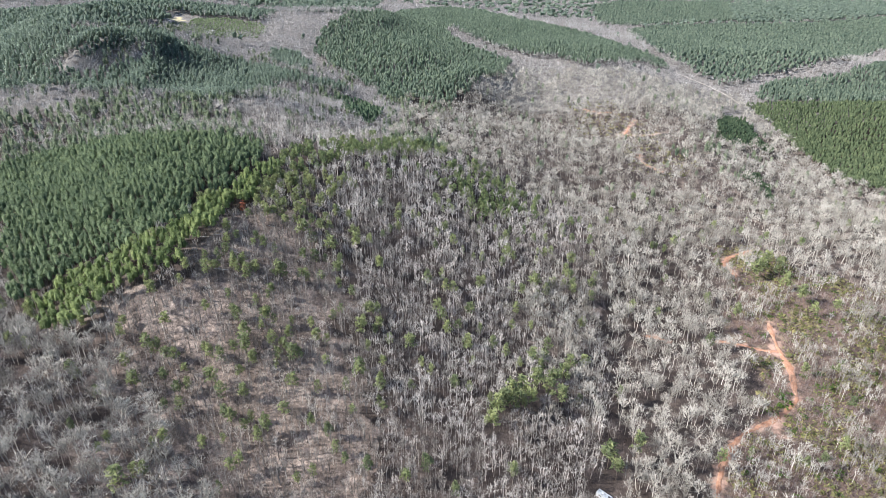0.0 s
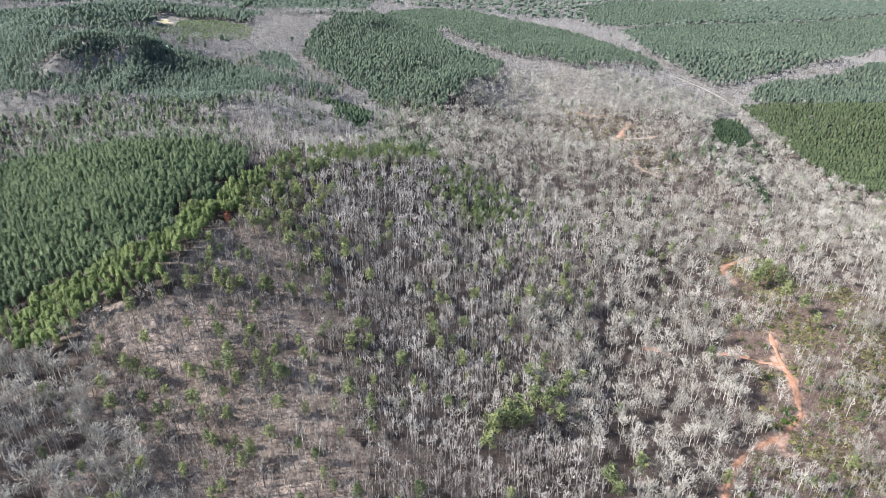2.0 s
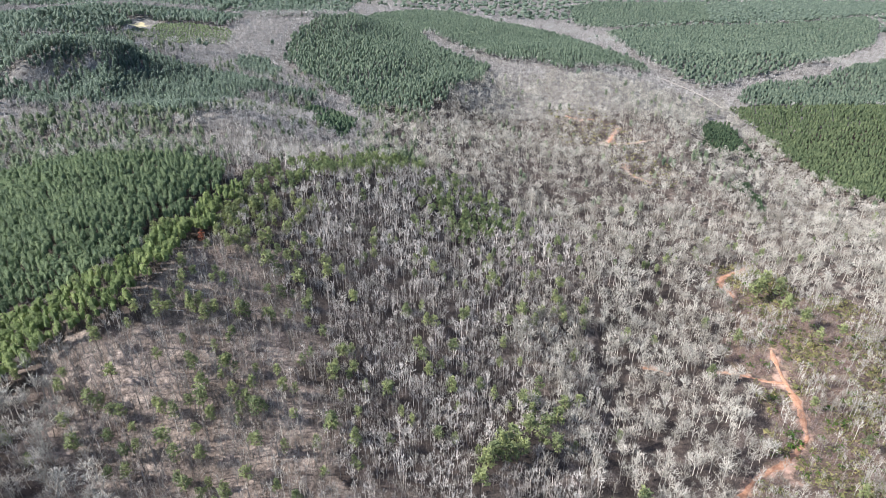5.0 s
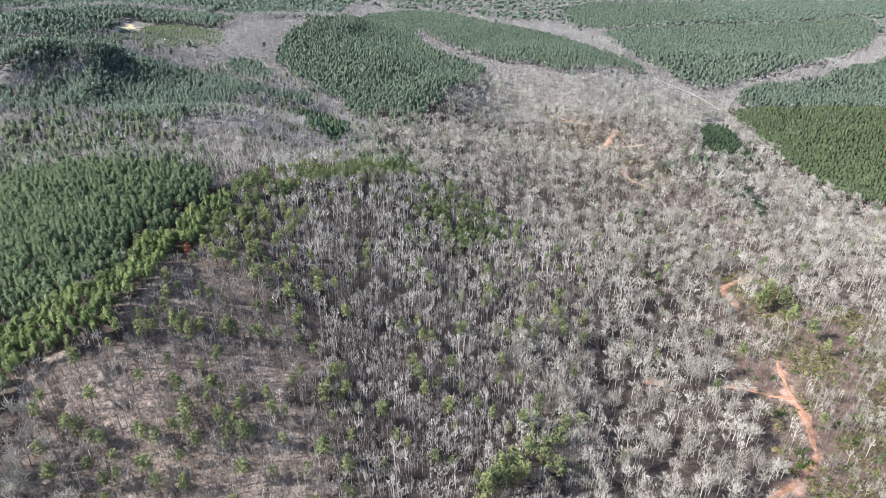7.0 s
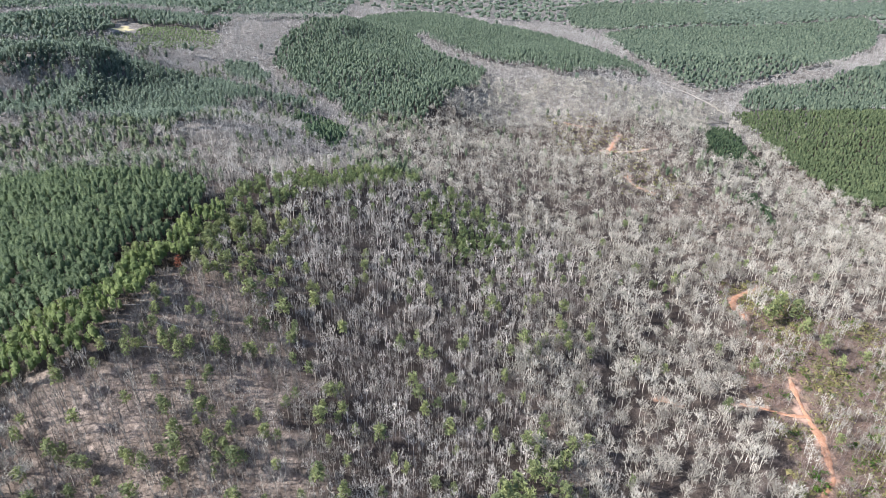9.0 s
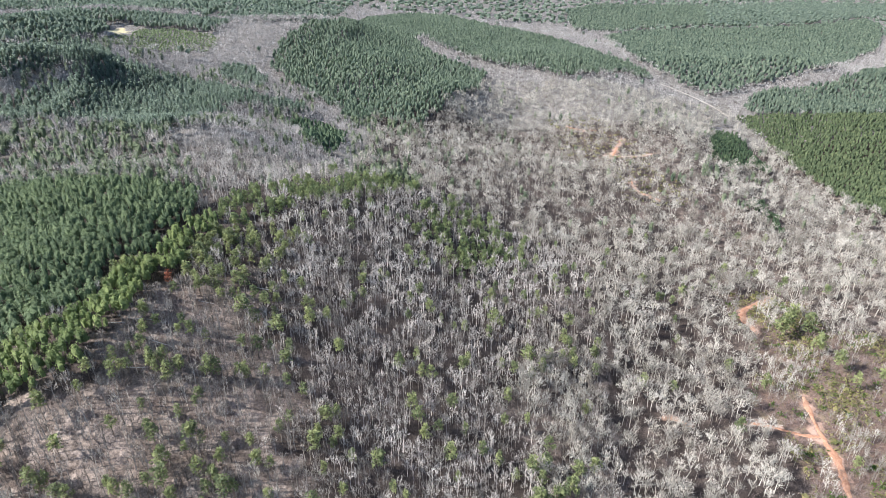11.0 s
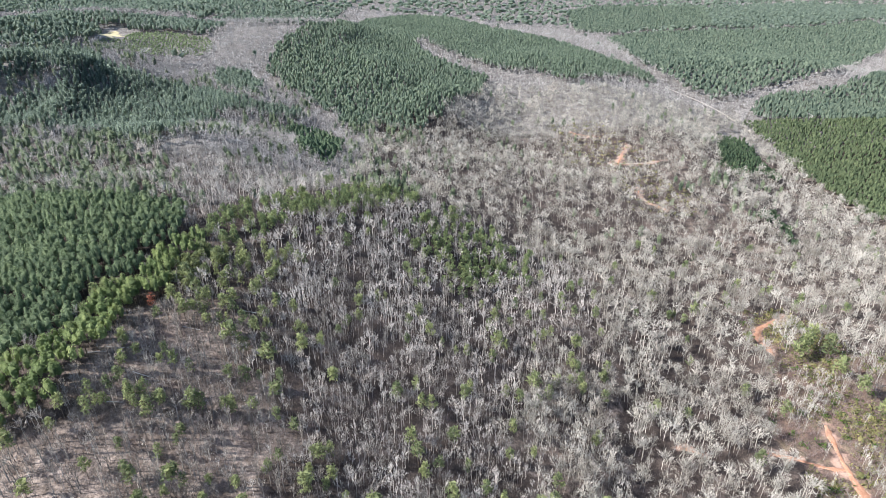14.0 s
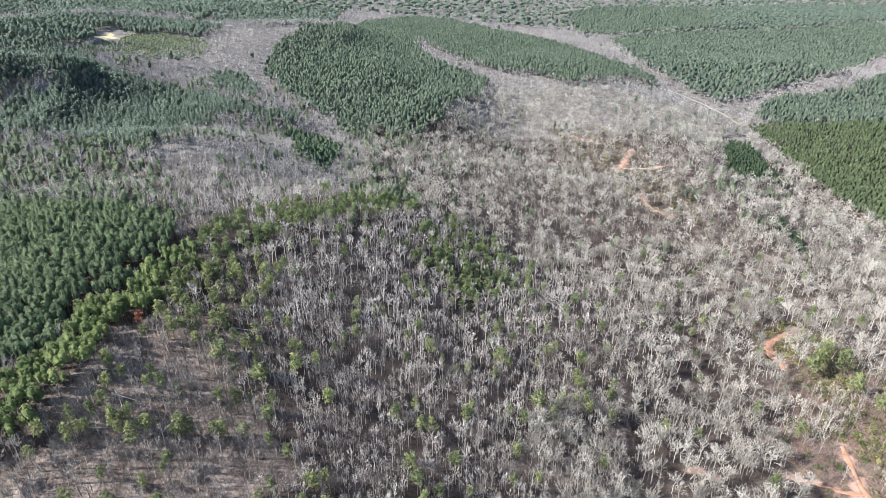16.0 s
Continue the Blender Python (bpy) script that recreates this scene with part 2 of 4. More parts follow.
hill(250, 356, -3.4, 38, 38, 0)
hill(-210, 639, 6.5, 58, 58, 0)
hill(-509, 1004, 8.8, 72, 72, 0)
hill(-12, 702, 11.2, 63, 63, 0)
hill(-184, 314, -16, 48, 19, 40)
hill(-270, 362, 14, 90, 34, 48)
# steep spurs of the western hills
hill(-381, 661, 9, 34, 10, 70)
hill(-351, 699, 10, 32, 10, 100)
hill(-322, 605, 9, 30, 10, 95)
hill(-399, 615, 7, 30, 10, 80)
hill(-145, 1020, 6, 26, 10, 80)


def land(x, y):
    """The ground's height at places on the plan."""
    x, y = np.asarray(x, float), np.asarray(y, float)
    z = PLANE[0] + PLANE[1] * 900 * np.tanh(x / 900) + PLANE[2] * 1500 * np.tanh(y / 1500)
    for cx, cy, height, along, across, turn in HILLS:
        c, s = math.cos(turn), math.sin(turn)
        u, v = (x - cx) * c + (y - cy) * s, (y - cy) * c - (x - cx) * s
        z = z + height * np.exp(-0.5 * (u / along) ** 2 - 0.5 * (v / across) ** 2)
    rolls = np.sin(x / 31 + 1.3 * np.sin(y / 47)) * np.sin(y / 37 + 1.1 * np.sin(x / 53))
    far = np.clip((np.hypot(x, y - 400) - 900) / 900, 0, 1)
    return z + 0.8 * rolls + 18 * far * np.sin(x / 290 + 0.7) * np.sin(y / 340 + 0.4)


# outlines of the stands on the plan, metres
STANDS = {}
STANDS['left_plantation'] = [(-357, 423), (-288, 434), (-264, 433), (-219, 420), (-184, 421), (-159, 417), (-144, 412), (-139, 400), (-143, 383), (-149, 368), (-155, 356), (-164, 340), (-163, 326), (-165, 311), (-178, 298), (-193, 294), (-214, 290), (-247, 274)]
STANDS['ridge_strip'] = [(-240, 267), (-221, 282), (-201, 288), (-184, 289), (-172, 294), (-161, 306), (-159, 322), (-161, 336), (-152, 356), (-146, 369), (-141, 382), (-133, 395), (-126, 380), (-130, 368), (-135, 353), (-139, 332), (-142, 306), (-148, 290), (-153, 281), (-162, 275), (-167, 271), (-171, 265), (-175, 261), (-185, 259), (-208, 247)]
STANDS['crest'] = [(-147, 372), (-142, 381), (-133, 397), (-125, 416), (-113, 440), (-89, 465), (-47, 515), (-15, 549), (-18, 507), (-40, 482), (-70, 440), (-92, 409), (-110, 380), (-116, 360), (-128, 351)]
STANDS['shoulder'] = [(-17, 471), (6, 512), (32, 500), (50, 479), (58, 442), (38, 420), (15, 406), (-3, 414), (-15, 436)]
STANDS['fh1'] = [(-209, 846), (-216, 895), (-216, 941), (-205, 986), (-190, 1038), (-161, 1070), (-146, 1333), (-97, 1416), (-52, 1473), (22, 1482), (56, 1413), (19, 1337), (-48, 1118), (-21, 1028), (10, 973), (50, 947), (62, 933), (51, 903), (45, 861), (14, 810), (-1, 767), (-15, 733), (-26, 714), (-48, 709), (-69, 716), (-86, 698), (-106, 711), (-114, 737), (-143, 757), (-172, 790)]
STANDS['fh2'] = [(-36, 1174), (20, 1356), (62, 1427), (99, 1354), (170, 1294), (222, 1217), (253, 1087), (290, 1050), (319, 1004), (295, 999), (265, 1003), (205, 947), (159, 933), (128, 968), (91, 975), (62, 993), (18, 1054), (-9, 1096)]
STANDS['lf'] = [(-687, 875), (-436, 688), (-415, 708), (-409, 759), (-392, 773), (-373, 770), (-343, 748), (-321, 743), (-291, 738), (-263, 744), (-241, 750), (-208, 720), (-176, 711), (-146, 721), (-135, 709), (-166, 690), (-182, 687), (-198, 662), (-215, 645), (-201, 553), (-220, 544), (-243, 543), (-267, 560), (-300, 565), (-321, 569), (-338, 559), (-373, 570), (-462, 578)]
STANDS['lf_gap'] = [(-386, 619), (-374, 630), (-363, 649), (-355, 669), (-345, 669), (-344, 649), (-353, 630), (-367, 613), (-382, 604), (-418, 597), (-423, 607)]
STANDS['lf_gap_two'] = [(-215, 670), (-204, 685), (-188, 682), (-192, 663), (-205, 658)]
STANDS['lf2'] = [(-1200, 760), (-700, 868), (-445, 690), (-405, 762), (-398, 784), (-402, 830), (-412, 885), (-418, 972), (-370, 980), (-322, 955), (-300, 1005), (-390, 1075), (-450, 1040), (-510, 1020), (-560, 1055), (-680, 1055), (-780, 1000), (-1200, 1000)]
STANDS['young'] = [(-397, 784), (-399, 827), (-408, 883), (-414, 969), (-370, 976), (-322, 950), (-293, 926), (-292, 873), (-321, 859), (-341, 834), (-362, 831), (-379, 799)]
STANDS['mix_left'] = [(-429, 534), (-354, 539), (-322, 528), (-310, 549), (-274, 561), (-218, 538), (-199, 548), (-194, 648), (-159, 657), (-168, 546), (-194, 518), (-178, 461), (-138, 422), (-167, 405), (-201, 405), (-242, 415), (-284, 422), (-356, 430)]
STANDS['dark_band'] = [(-156, 672), (-137, 672), (-113, 677), (-89, 627), (-89, 573), (-99, 563), (-114, 574), (-140, 637)]
STANDS['rf1'] = [(326, 1389), (441, 1509), (628, 1598), (741, 1608), (904, 1661), (1092, 1763), (1060, 1637), (895, 1383), (785, 1286), (595, 1052), (524, 1023), (456, 993), (421, 969), (383, 957), (361, 978), (339, 1031), (311, 1095)]
STANDS['rf2'] = [(327, 1801), (445, 1925), (783, 2050), (653, 1662), (456, 1562), (348, 1467), (279, 1463)]
STANDS['rf3'] = [(755, 1977), (1210, 2342), (1479, 2249), (1665, 2166), (1457, 1889), (1230, 1866), (924, 1699), (758, 1646), (641, 1631)]
STANDS['rf4'] = [(410, 904), (435, 945), (469, 973), (565, 990), (625, 1024), (832, 1241), (1099, 1381), (697, 859), (587, 864), (526, 849), (491, 851), (428, 871), (410, 881)]
STANDS['right_plantation'] = [(383, 867), (414, 873), (490, 849), (582, 857), (694, 855), (401, 470), (394, 559), (375, 584), (383, 653), (382, 698), (385, 743), (392, 794)]
STANDS['triangle'] = [(348, 852), (360, 849), (360, 797), (347, 727), (352, 697), (341, 683), (331, 697), (311, 681), (290, 670), (276, 675), (285, 711), (330, 817)]
STANDS['slip'] = [(268, 573), (284, 581), (282, 559), (273, 518), (266, 516), (266, 540), (263, 558)]
STANDS['slip2'] = [(209, 632), (218, 623), (219, 597), (203, 599)]
STANDS['slip3'] = [(244, 631), (270, 641), (264, 619), (240, 611)]
STANDS['scrub'] = [(184, 427), (221, 432), (233, 381), (274, 355), (301, 332), (218, 199), (125, 174), (113, 196), (130, 226), (153, 251), (159, 270), (173, 292), (161, 311), (166, 340), (185, 368)]
STANDS['scrub_far'] = [(125, 814), (187, 803), (212, 688), (211, 638), (231, 589), (208, 566), (157, 578), (171, 669), (134, 712)]
STANDS['litter'] = [(-194, 263), (-176, 268), (-159, 276), (-150, 295), (-150, 323), (-142, 342), (-122, 353), (-100, 340), (-81, 319), (-67, 290), (-62, 264), (-49, 238), (-36, 212), (-40, 150), (-150, 150), (-165, 190)]
STANDS['bank'] = [(72, 425), (81, 387), (45, 342), (27, 314), (28, 291), (48, 268), (47, 235), (62, 228), (77, 269), (86, 320), (92, 345), (83, 375), (82, 425)]
STANDS['mix_back'] = [(-104, 701), (-51, 701), (-15, 721), (-23, 685), (-69, 640), (-91, 667)]
STANDS['mix_mid'] = [(-90, 569), (-75, 601), (-45, 608), (-14, 657), (9, 650), (3, 618), (-23, 586), (-30, 528), (-54, 496), (-73, 515)]
STANDS['pale_strip'] = [(-1300, 1005), (-780, 1005), (-680, 1062), (-560, 1062), (-505, 1028), (-445, 1048), (-380, 1085), (-400, 1150), (-470, 1125), (-560, 1135), (-700, 1135), (-1300, 1110)]
STANDS['clump'] = [(-264, 822), (-247, 839), (-227, 828), (-204, 798), (-201, 764), (-224, 754), (-244, 772)]
TRAILS = {}
TRAILS['main'] = [(111, 189), (116, 201), (121, 212), (129, 223), (139, 236), (150, 242), (162, 249), (171, 256), (176, 260), (181, 265), (182, 272), (184, 278), (185, 283), (186, 292), (186, 299), (186, 305), (187, 311), (188, 320), (190, 329)]
TRAILS['spur'] = [(185, 302), (179, 303), (172, 307), (166, 311), (156, 315)]
TRAILS['upper'] = [(216, 424), (202, 415), (193, 410), (189, 404), (188, 397), (190, 390), (190, 383)]
TRAILS['stub'] = [(164, 251), (160, 243), (159, 236)]
TRAILS['bare'] = [(113, 320), (119, 319), (126, 316)]
TRAILS['orange'] = [(196, 732), (185, 711), (177, 693)]
TRAILS['orange2'] = [(146, 787), (156, 776), (177, 766)]
TRAILS['orange3'] = [(171, 699), (196, 686), (215, 685)]
TRAILS['orange4'] = [(179, 630), (175, 605), (179, 592), (191, 579)]
TRAILS['field_road'] = [(324, 1004), (349, 975), (375, 929), (383, 889)]
TRAILS['far_track'] = [(-357, 1048), (-377, 1170), (-352, 1138), (-336, 1151)]


def within(x, y, outline, ragged=0.0):
    """Which places lie inside an outline; ragged wanders its edge by that many metres."""
    if ragged:
        x, y = x + ragged * np.sin(y / 6.1 + x / 17) + 0.6 * ragged * np.sin(x / 2.9), y + ragged * np.sin(x / 7.3 - y / 13) + 0.6 * ragged * np.sin(y / 3.3)
    inside = np.zeros(x.shape, bool)
    for (x0, y0), (x1, y1) in zip(outline, outline[1:] + outline[:1]):
        if y0 != y1:
            inside ^= ((y0 > y) != (y1 > y)) & (x < (x1 - x0) * (y - y0) / (y1 - y0) + x0)
    return inside


def trail_distance(x, y, line):
    best = np.full(x.shape, 1e9)
    for (x0, y0), (x1, y1) in zip(line, line[1:]):
        dx, dy = x1 - x0, y1 - y0
        k = np.clip(((x - x0) * dx + (y - y0) * dy) / (dx * dx + dy * dy), 0, 1)
        best = np.minimum(best, np.hypot(x - x0 - k * dx, y - y0 - k * dy))
    return best


def mesh_of(name, verts, faces, *materials, slots=None, smooth=False):
    """A mesh from arrays of corners and of triangles or quads."""
    me = bpy.data.meshes.new(name)
    verts, faces = np.asarray(verts, np.float32), np.asarray(faces, np.int32)
    k = faces.shape[1]
    me.vertices.add(len(verts))
    me.vertices.foreach_set("co", verts.ravel())
    me.loops.add(faces.size)
    me.loops.foreach_set("vertex_index", faces.ravel())
    me.polygons.add(len(faces))
    me.polygons.foreach_set("loop_start", np.arange(0, faces.size, k, dtype=np.int32))
    for material in materials:
        me.materials.append(material)
    if slots is not None:
        me.polygons.foreach_set("material_index", np.asarray(slots, np.int32))
    me.polygons.foreach_set("use_smooth", np.full(len(faces), smooth))
    me.update(calc_edges=True)
    return me


def axis(lo, hi, step, reach, grow=1.16):
    a, up, down = list(np.arange(lo, hi + 1, step)), step, step
    while a[-1] < reach[1]:
        up *= grow
        a.append(a[-1] + up)
    while a[0] > reach[0]:
        down *= grow
        a.insert(0, a[0] - down)
    return np.array(a)


def build_ground():
    xs = axis(-420, 520, 5.0, (-4800, 4800))
    ys = np.concatenate([axis(150, 700, 5.0, (-4800, 700)), axis(708, 1500, 9.0, (708, 4800))])
    gx, gy = np.meshgrid(xs, ys)
    v = np.stack([gx, gy, land(gx, gy)], -1).reshape(-1, 3)
    w, i = len(xs), np.arange(len(xs) * (len(ys) - 1)).reshape(-1, len(xs))[:, :-1].ravel()
    me = mesh_of("ground", v, np.stack([i, i + 1, i + w + 1, i + w], 1), FLOOR, smooth=True)
    x, y = v[:, 0], v[:, 1]
    scrub = 0.45 * (within(x, y, STANDS["scrub"], 3)) + 0.2 * within(x, y, STANDS["scrub_far"], 3)
    soil = np.zeros(len(x))
    for name, reach in (("stub", 5), ("main", 4), ("upper", 4), ("spur", 4), ("bare", 4), ("orange", 6), ("orange2", 5), ("orange3", 5), ("orange4", 4)):
        soil = np.maximum(soil, 0.42 * np.exp(-(trail_distance(x, y, TRAILS[name]) / reach) ** 2))
    oak = 0.42 * np.maximum(within(x, y, STANDS["litter"], 5), np.maximum(0.75 * within(x, y, STANDS["bank"], 5), 0.6 * np.clip((x - 136 - 0.1 * (y - 300)) / 40, 0, 1) * (y < 740)))
    twigs = 0.42 * np.where(x < -70, np.clip((y - 470) / 70, 0, 1), np.clip((y - 740) / 60, 0, 1))
    for name, values in (("oak", oak), ("twigs", twigs), ("scrub", scrub), ("soil", soil)):
        me.attributes.new(name, "FLOAT", "POINT").data.foreach_set("value", values.astype(np.float32))
    tagged(new("ground", me), "rolling forest floor of brown leaf litter and dry grass", "ground", kind="structure")


def build_trail(name, line, width, material, label, bulge=0.25):
    """A worn track, draped over the ground, with uneven edges."""
    pts = np.array(line, float)
    for _ in range(3):
        mid = np.empty((2 * len(pts) - 2, 2))
        mid[0::2], mid[1::2] = 0.75 * pts[:-1] + 0.25 * pts[1:], 0.25 * pts[:-1] + 0.75 * pts[1:]
        pts = np.vstack([pts[:1], mid, pts[-1:]])
    run = np.concatenate([[0], np.cumsum(np.hypot(*np.diff(pts, axis=0).T))])
    at = np.arange(0, run[-1], 1.0)
    pts = np.stack([np.interp(at, run, pts[:, 0]), np.interp(at, run, pts[:, 1])], 1)
    d = np.gradient(pts, axis=0)
    d /= np.linalg.norm(d, axis=1)[:, None] + 1e-9
    side = np.stack([-d[:, 1], d[:, 0]], 1)
    rng = np.random.default_rng(len(line) * 7 + int(width * 10))
    wear = [np.interp(at, np.arange(0, at[-1] + 3, 2.4), rng.normal(0, 0.26, len(np.arange(0, at[-1] + 3, 2.4)))) for _ in range(2)]
    half = width / 2 * (1 + bulge * np.sin(at / 7.3 + width))
    half *= np.minimum(1, 0.45 + np.minimum(at, at[-1] - at) / 8)
    edges = [half * np.clip(1 + w + rng.normal(0, 0.1, len(at)), 0.3, 1.8) for w in wear]
    cols = [-1.0, -0.6, -0.2, 0.2, 0.6, 1.0]
    v = []
    for c in cols:
        q = pts + side * (edges[c > 0] * c)[:, None]
        v.append(np.column_stack([q, land(q[:, 0], q[:, 1]) + (0.35 if abs(c) < 1 else -0.1)]))
    v = np.stack(v, 1).reshape(-1, 3)
    w = len(cols)
    i = (np.arange(len(pts) - 1)[:, None] * w + np.arange(w - 1)).ravel()
    tagged(new(name, mesh_of(name, v, np.stack([i, i + 1, i + w + 1, i + w], 1), material, smooth=True)), label, "trail", kind="structure")


build_ground()
build_trail("trail_main", TRAILS["main"], 3.0, CLAY, "winding rutted red clay logging trail through the scrub", 0.4)
build_trail("trail_spur", TRAILS["spur"], 2.6, CLAY, "short red clay spur off the logging trail", 0.5)
build_trail("trail_upper", TRAILS["upper"], 3.2, CLAY, "bend of bright red clay trail among shrubs")
build_trail("trail_bare", TRAILS["bare"], 2.2, CLAY, "narrow strip of bare red clay under trees", 0.5)
build_trail("trail_slope", TRAILS["orange"], 2.2, CLAY, "bare orange clay scar on the wooded slope", 0.5)
build_trail("trail_bank", TRAILS["orange2"], 1.3, CLAY, "bare clay bank in the young clearing", 0.5)
build_trail("trail_terrace", TRAILS["orange3"], 1.0, SAND, "pale bare terrace of tan soil in the clearing", 0.5)
build_trail("trail_lower", TRAILS["orange4"], 1.5, CLAY, "eroded reddish track below the clearing", 0.5)
build_trail("trail_meadow", TRAILS["field_road"], 3.0, SAND, "pale grassy road along the valley bottom")
build_trail("trail_far", TRAILS["far_track"], 9.0, SAND, "tan dirt track on a far cleared knoll")
build_trail("trail_field", [(-410, 879), (-447, 963), (-446, 972), (-444, 978)], 22.0, HAY, "small dry yellow field among far pines", 0.3)


# ---- trees ----
def sliver(rng, a, b, width):
    """A thin tapered twig from a to b: one triangle for each row."""
    d = b - a
    s = np.cross(d, rng.normal(size=d.shape))
    s *= (width / 2 / (np.linalg.norm(s, axis=-1) + 1e-9))[..., None]
    return np.stack([a - s, a + s, b], -2).reshape(-1, 3, 3)


def spray(rng, a, b, width):
    """A fan of fine twigs that opens from a towards b."""
    return sliver(rng, b, a, width)


def spike(a, b, ra, rb, sides=3):
    """A tapered round stem from a to b."""
    d = (b - a) / np.linalg.norm(b - a)
    u = np.cross(d, (0.31, 0.95, 0.05))
    u /= np.linalg.norm(u)
    w = np.cross(d, u)
    t = np.arange(sides) * 2 * np.pi / sides
    ring = np.cos(t)[:, None] * u + np.sin(t)[:, None] * w
    p, q = a + ring * ra, b + ring * rb
    out = []
    for i in range(sides):
        j = (i + 1) % sides
        out.append((p[i], p[j], q[j]))
        if rb > 0.004:
            out.append((p[i], q[j], q[i]))
    return np.array(out)


def lean_to(rng, way, spread):
    d = way + rng.normal(size=way.shape) * spread
    return d / np.linalg.norm(d, axis=-1)[..., None]


def bare_tree_shape(seed, limbs, twigs, fat=1.0, round_stem=True, thin=1.0, fans=0.25, trunk=1.0):
    """A leafless broadleaved tree, one unit high: the stem's triangles and the crown's. Limbs fan upward and end in sprays of twigs."""
    rng = np.random.default_rng(seed)
    fork = np.array([rng.normal(0, 0.02), rng.normal(0, 0.02), rng.uniform(0.38, 0.5)])
    top = np.array([rng.normal(0, 0.04), rng.normal(0, 0.04), 0.86])
    if round_stem:
        stem = np.concatenate([spike(np.array([0, 0, -0.03]), fork, 0.0115 * fat * trunk, 0.009 * fat * trunk), spike(fork, top, 0.009 * fat, 0.0)])
    else:
        stem = spike(np.array([0, 0, -0.03]), top, 0.012 * fat * thin, 0.0)
    az = np.arange(limbs) * 2.4 + rng.normal(0, 0.35, limbs)
    out = np.sqrt((np.arange(limbs) + 0.5) / limbs) * rng.uniform(0.8, 1.15, limbs)
    a = fork + (top - fork) * (rng.uniform(0.0, 0.6, limbs) * (1.1 - out))[:, None]
    reach = 0.185 * out
    b = np.stack([np.cos(az) * reach, np.sin(az) * reach, 0.91 - 0.27 * out ** 2 + rng.normal(0, 0.03, limbs)], 1)
    crown = [sliver(rng, a, b, 0.012 * fat * (1 if round_stem else thin))]
    k = rng.uniform(0.3, 1.02, (limbs, twigs)) ** 0.7
    p = a[:, None] + (b - a)[:, None] * k[..., None]
    way = (b - a) / np.linalg.norm(b - a, axis=1)[:, None]
    d = lean_to(rng, np.broadcast_to(way[:, None], p.shape) + np.array([0, 0, 0.3]), 0.62)
    q = p + d * rng.uniform(0.06, 0.15, k.shape)[..., None]
    half = twigs - int(twigs * fans)
    crown.append(sliver(rng, p[:, :half], q[:, :half] + d[:, :half] * 0.03, 0.0098 * fat))
    crown.append(spray(rng, p[:, half:], q[:, half:], 0.014 * fat))
    return stem, np.concatenate(crown)


def pine_shape(seed, puffs, leaves, puff, leaf, spread=0.22, base=0.42, taper=0.55):
    """A pine, one unit high: the stem and boughs, and puffs of needles at the boughs' ends."""
    rng = np.random.default_rng(seed)
    top = np.array([rng.normal(0, 0.015), rng.normal(0, 0.015), 0.95])
    u = (np.arange(puffs) + rng.uniform(0, 0.8, puffs)) / puffs
    r = spread * (1 - u) ** taper * np.minimum(1, 0.6 + u * 2) * rng.uniform(0.45, 1.05, puffs)
    az = np.arange(puffs) * 2.4 + rng.normal(0, 0.5, puffs)
    c = np.stack([np.cos(az) * r, np.sin(az) * r, base + (0.95 - base) * u], 1)
    foot = top * np.clip((c[:, 2:] - 0.09) / 0.95, 0, 1)
    stem = np.concatenate([spike(np.array([0, 0, -0.03]), top, 0.0125, 0.003), sliver(rng, foot, c, 0.009)])
    n = puffs * leaves
    d = rng.normal(size=(n, 3))
    d *= (rng.uniform(0.5, 1.0, n) / np.linalg.norm(d, axis=1))[:, None] * puff
    cc = np.repeat(c, leaves, 0) + d * np.array([1.15, 1.15, 0.62])
    return stem, cc[:, None] + rng.normal(0, leaf, (n, 3, 3))


def cone_pine_shape(seed, sides, tufts, size, spread, base, shoulder=0.62):
    """A far pine, one unit high: a lumpy domed crown with loose tufts on it."""
    rng = np.random.default_rng(seed)
    az = (np.arange(sides) + rng.uniform(-0.25, 0.25, sides)) * 2 * np.pi / sides
    rings = []
    for level, wide in ((base, 0.8), (base + shoulder * (1 - base), 0.92)):
        r = spread * wide * rng.uniform(0.72, 1.2, sides)
        rings.append(np.stack([np.cos(az) * r, np.sin(az) * r, level + rng.normal(0, 0.045, sides)], 1))
    top = np.array([rng.normal(0, 0.04), rng.normal(0, 0.04), 1.0])
    lo, hi = rings
    tri = []
    for i in range(sides):
        j = (i + 1) % sides
        tri += [(lo[i], lo[j], hi[j]), (lo[i], hi[j], hi[i]), (hi[i], hi[j], top)]
    u, a = rng.uniform(0.1, 0.95, tufts), rng.uniform(0, 6.28, tufts)
    r = spread * np.sqrt(1.05 - u ** 2) * 0.9
    c = np.stack([np.cos(a) * r, np.sin(a) * r, base + (1 - base) * u], 1)
    loose = c[:, None] + rng.normal(0, size, (tufts, 3, 3))
    return sliver(rng, np.array([[0, 0, -0.03]]), np.array([[0, 0, base + 0.15]]), 0.03), np.concatenate([np.array(tri), loose])


